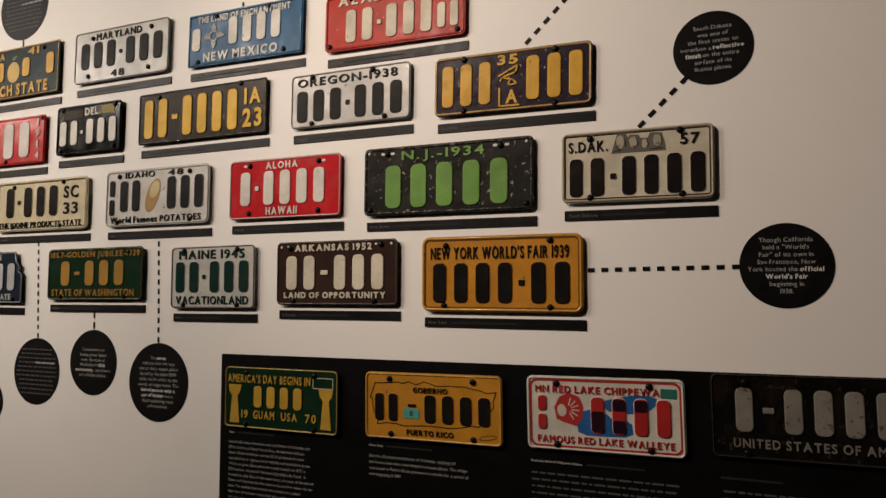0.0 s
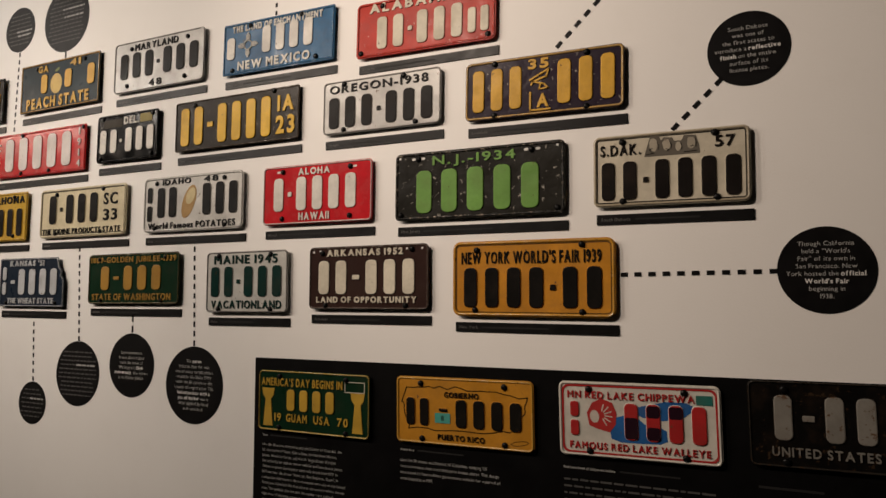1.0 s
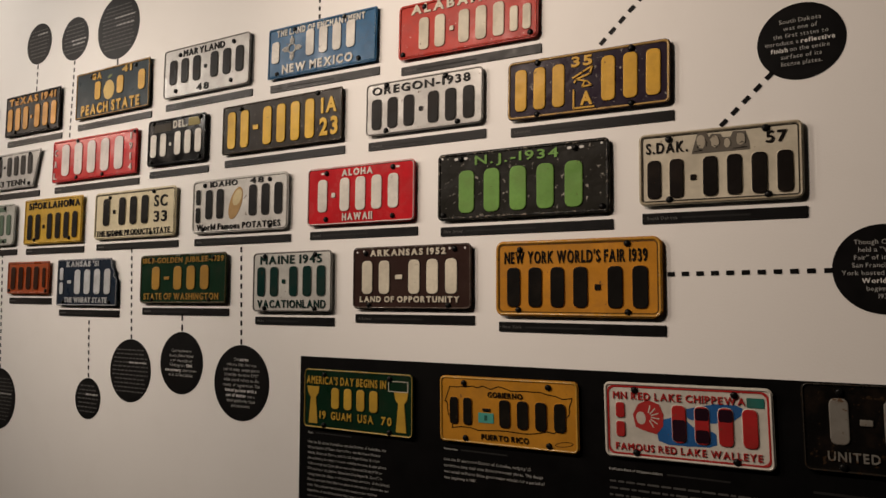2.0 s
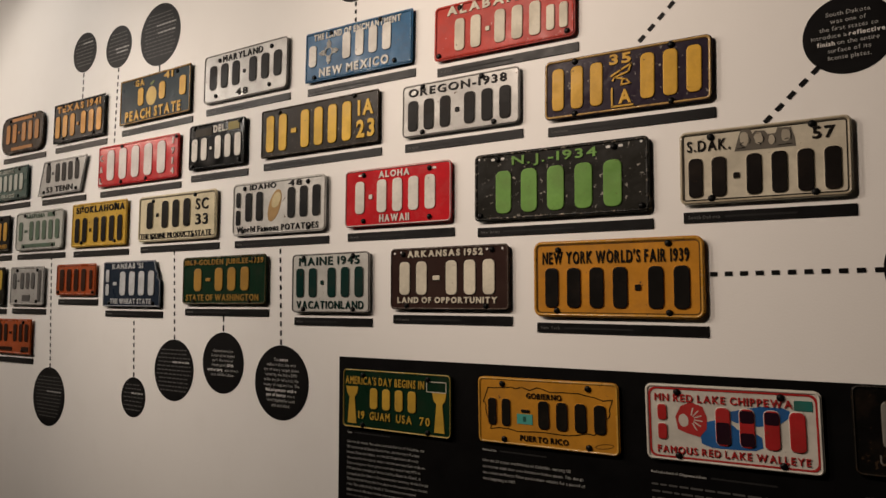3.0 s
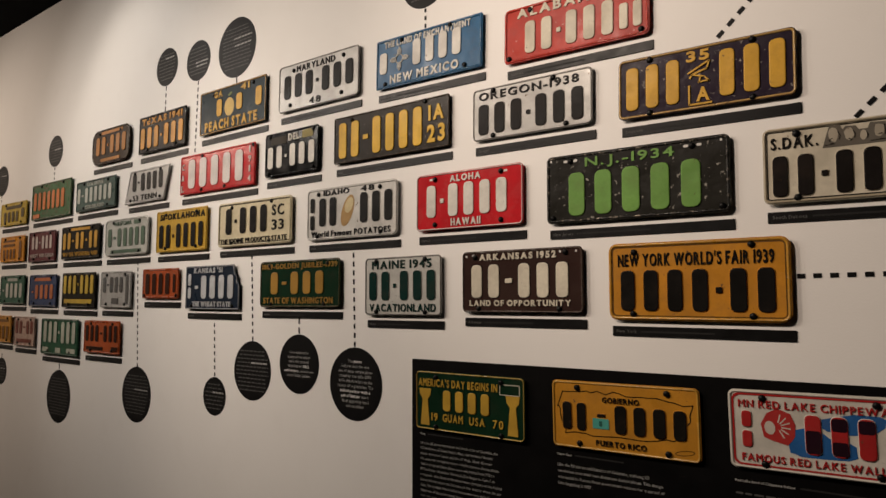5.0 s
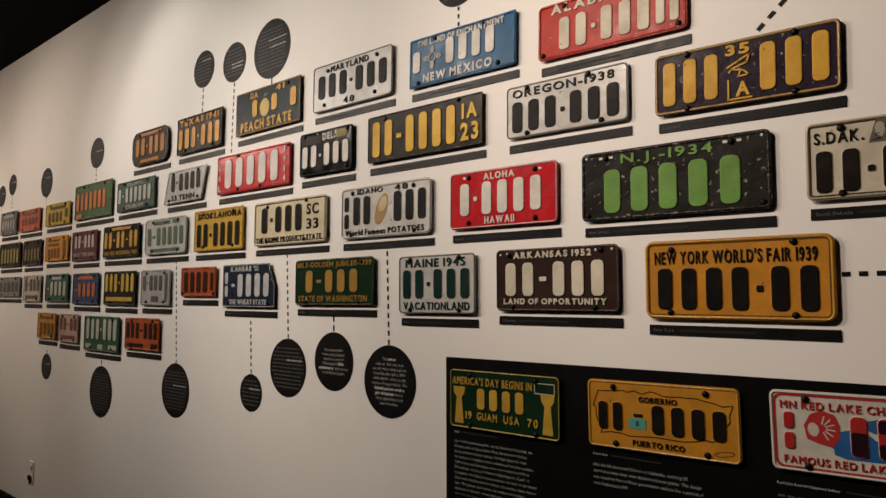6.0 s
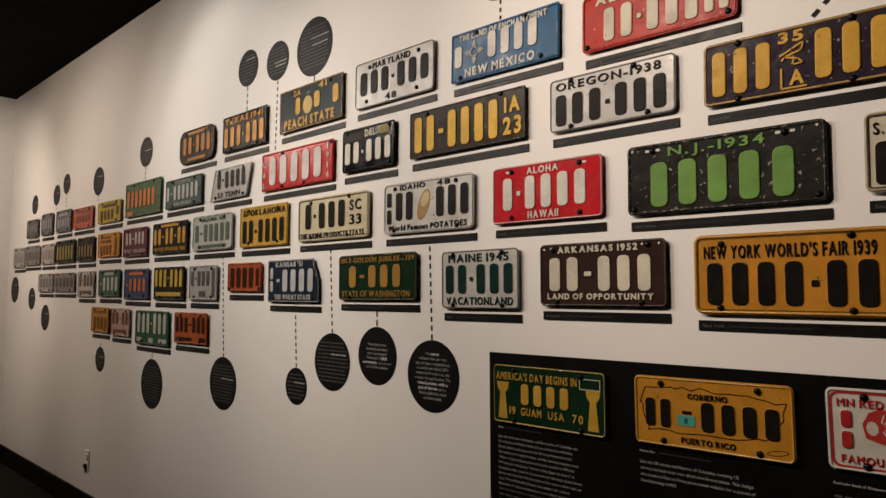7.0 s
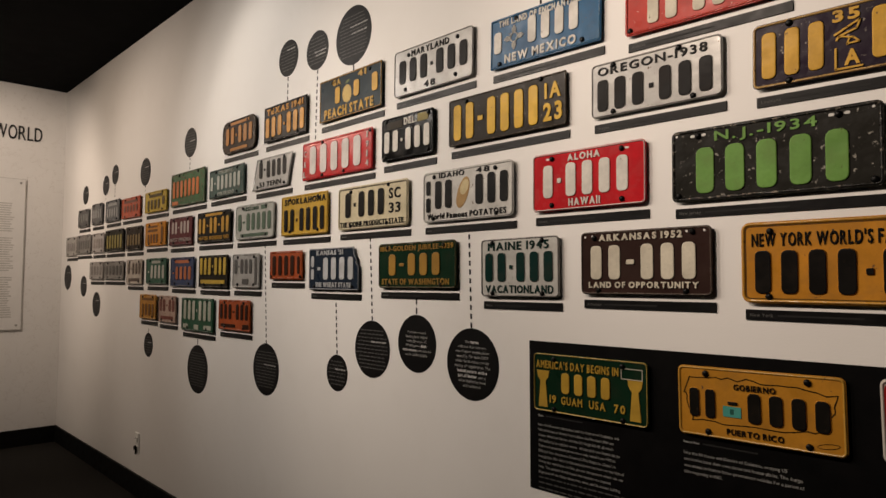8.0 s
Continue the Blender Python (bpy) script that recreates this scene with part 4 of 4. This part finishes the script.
PX = [0.027, 0.414, 0.781, 1.132]
PZ = -0.172
for x, words in zip(PX, ("Guam", "Puerto Rico", "Red Lake Band of Chippewa Indians", "US Territory of America")):
    if words.startswith("US"):
        part("print_bar", mesh_of("print_bar", *decal(round_rect(0.10, 0.0042, 0.001, 1, x + 0.05, PZ - 0.014), -0.0022, -0.0025), PRINTDARK), panel)
        continue
    wid = natural_width(words, "bold", 0.0046) * 0.93
    part("heading", mesh_of("heading", *letters(words, "bold", x + 0.004, x + 0.004 + wid, PZ - 0.0165, PZ - 0.0119, -0.0022, -0.0025), PRINTDIM), panel)
    part("print_bar", mesh_of("print_bar", *decal(round_rect(0.11, 0.0032, 0.001, 1, x + 0.012 + wid + 0.055, PZ - 0.0143), -0.0022, -0.0025), PRINTDARK), panel)
text_block(panel, ["Like the 50 states themselves and the District of Columbia, the", "US territories of Guam, Puerto Rico, the Northern Mariana", "Islands, American Samoa, and the US Virgin Islands all retain",
                   "the authority to register motor vehicles and issue license plates.", "Yellow-on-green Guam plates were only issued from 1970 to", "1973 and bear the phrase \"America's Day Begins In...Guam\", in",
                   "recognition that Guam is the easternmost territory of the United", "States and therefore the first place in the country where the sun", "rises. The symbols that bracket the numbers are stylized",
                   "depictions of the latte stones that were used in ancient building"], PX[0] + 0.004, PZ - 0.040, 0.0066, 0.0130, PRINTDIM)
text_block(panel, ["Like the 50 states and District of Columbia, outlying US", "territories issue their own distinctive license plates. This design", "was issued to Puerto Rican government vehicles for a period of", "time beginning in 1987."], PX[1] + 0.004, PZ - 0.040, 0.0066, 0.0130, PRINTDIM)
rnd = random.Random(3)
for col, rows in ((0, 3), (2, 8), (3, 9)):
    start = PZ - 0.040 - (0.130 if col == 0 else 0)
    for i in range(rows):
        z, x, end = start - i * 0.0130, PX[col] + 0.004, PX[col] + 0.262 + rnd.uniform(-0.02, 0.012)
        while x < end:
            k = rnd.uniform(0.006, 0.024)
            part("word_bar", mesh_of("word_bar", *decal(round_rect(k, 0.0036, 0.001, 1, x + k / 2, z + 0.0026), -0.0022, -0.0025), PRINTMID), panel)
            x += k + 0.0032


# ---- round captions with their dashed leaders ----
def round_caption(x, z, rad, lines=(), bold=(), rows=0, size=0.0088, lead=0.0134, seed=1, emphasis=()):
    c = thing("round_caption", pose(x, 0, z), "round black wall caption with small white centred text", "label", "round captions")
    part("disc", mesh_of("disc", *decal(ellipse(rad, rad, 0, 0, 48), -0.0002, -0.0010, 0.0003), VINYL), c)
    top = (len(lines) - 1) * lead / 2 - size * 0.4
    for i, s in enumerate(lines):
        runs = s.split("*")
        wid = sum(natural_width(q, "bold" if k % 2 else "flat", size) for k, q in enumerate(runs) if q.strip())
        wid += 0.30 * size / 0.72 * (len([q for q in runs if q.strip()]) - 1)
        pen = -wid / 2
        for k, q in enumerate(runs):
            if not q.strip():
                continue
            kind = "bold" if k % 2 else "flat"
            nw = natural_width(q.strip(), kind, size)
            part("print_line", mesh_of("print_line", *letters(q.strip(), kind, pen, pen + nw, top - i * lead, top - i * lead + size, -0.0010, -0.0013), PRINT if k % 2 else PRINTDIM), c)
            pen += nw + 0.30 * size / 0.72
    if rows:
        rr = random.Random(seed)
        rows = max(4, round(1.45 * rad / 0.0128))
        step = 1.45 * rad / rows
        for i in range(rows):
            zz = (rows - 1) * step / 2 - i * step
            half = math.sqrt(max(rad * rad - zz * zz, 0)) * rr.uniform(0.72, 0.90)
            words, pen = [], -half
            while pen < half - 0.004:
                k = min(rr.uniform(0.007, 0.022), half - pen)
                words.append((pen, k))
                pen += k + 0.0032
            for pen, k in words:
                strong = i in emphasis and pen > -half * 0.3
                part("word_bar", mesh_of("word_bar", *decal(round_rect(k, step * (0.40 if strong else 0.30), 0.0008, 1, pen + k / 2, zz), -0.0010, -0.0013), PRINTDIM if strong else PRINTFAINT), c)
    return c


def dashed_line(x0, z0, x1, z1, wid=0.0062, dash=0.0135, gap=0.0105):
    d = Vector((x1 - x0, z1 - z0))
    ang = -math.degrees(math.atan2(d.y, d.x))
    k = max(1, round((d.length + gap) / (dash + gap)))
    step = (d.length + gap) / k
    t = thing("dashed_line", pose(x0, 0, z0, 0, ang, 0), "dashed black vinyl line from a plate to its caption", "line", "dashed lines")
    me = mesh_of("dash", *decal(round_rect(step - gap, wid, 0.0003, 1, (step - gap) / 2, 0), -0.0002, -0.0010), VINYL)
    for i in range(k):
        part("dash", me, t, at=pose(i * step, 0, 0))


round_caption(1.139, 1.652, 0.0703, ["South Dakota", "was one of", "the first states to", "introduce a *reflective", "*finish* on the entire", "surface of its", "license plates."], size=0.0081, lead=0.0130)
dashed_line(1.003, 1.514, 1.093, 1.602, 0.0085, 0.0160, 0.0120)
round_caption(1.249, 1.243, 0.0755, ["Though California", "held a \"World's", "Fair\" of its own in", "San Francisco, New", "York hosted the *official", "*World's Fair", "beginning in", "1938."], size=0.0081, lead=0.0130)
dashed_line(0.902, 1.239, 1.175, 1.242, 0.0085, 0.0145, 0.0125)
dashed_line(0.779, 1.712, 0.987, 1.912, 0.0085, 0.0160, 0.0120)
round_caption(1.039, 1.966, 0.0739, rows=6, seed=4)
round_caption(-0.203, 0.963, 0.1009, ["The *zeros", "indicate that this was", "one of many sample plates", "issued by the Idaho DMV", "while the 1A refers to the", "county of registration. The", "*baked potato with a", "*pat of butter* was a", "decal applied by hand", "and varnished."], size=0.0084, lead=0.0137)
dashed_line(-0.216, 1.329, -0.206, 1.065)
round_caption(-0.439, 1.004, 0.0884, ["Commemorative", "license plates helped", "mark the state of", "Washington's *50th", "*anniversary*, also known", "as its Golden Jubilee."], size=0.0084, lead=0.0137)
dashed_line(-0.441, 1.142, -0.440, 1.095)
round_caption(-0.662, 0.970, 0.0941, rows=7, seed=2, emphasis=(3,))
dashed_line(-0.677, 1.341, -0.662, 1.065)
round_caption(-0.862, 0.872, 0.0640, rows=4, seed=3, emphasis=(2,))
dashed_line(-0.873, 1.117, -0.863, 0.938)
round_caption(-1.367, 0.835, 0.1050, rows=8, seed=5, emphasis=(4,))
dashed_line(-1.390, 1.345, -1.366, 0.940)
round_caption(-2.025, 0.771, 0.1150, rows=9, seed=6)
dashed_line(-2.028, 0.914, -2.028, 0.890)
round_caption(-0.787, 2.061, 0.1052, rows=9, seed=7, emphasis=(3, 5))
dashed_line(-0.783, 1.935, -0.784, 1.956)
round_caption(-1.017, 2.066, 0.0749, rows=6, seed=8, emphasis=(4, 5))
dashed_line(-1.022, 1.727, -1.013, 1.989)
round_caption(-1.227, 2.087, 0.0739, rows=6, seed=9, emphasis=(1,))
dashed_line(-1.230, 1.916, -1.228, 2.011)
round_caption(-2.166, 1.887, 0.0741, rows=6, seed=10, emphasis=(3,))
dashed_line(-2.169, 1.753, -2.168, 1.810)
round_caption(0.040, 2.055, 0.0801, rows=6, seed=11)
dashed_line(0.042, 1.919, 0.042, 1.973)
for x, z, rad, seed in ((-2.783, 1.812, 0.0793, 21), (-3.306, 1.857, 0.0620, 22), (-3.483, 1.806, 0.0641, 23), (-3.919, 1.783, 0.0648, 24), (-4.301, 1.215, 0.0904, 25), (-3.905, 1.154, 0.0722, 26), (-3.613, 1.037, 0.0805, 27), (-2.670, 0.841, 0.0659, 28)):
    round_caption(x, z, rad, rows=5, seed=seed, emphasis=(2,))
dashed_line(-2.782, 1.702, -2.782, 1.731)
dashed_line(-3.305, 1.717, -3.305, 1.794)
dashed_line(-3.482, 1.715, -3.483, 1.741)
dashed_line(-2.671, 0.927, -2.671, 0.909)
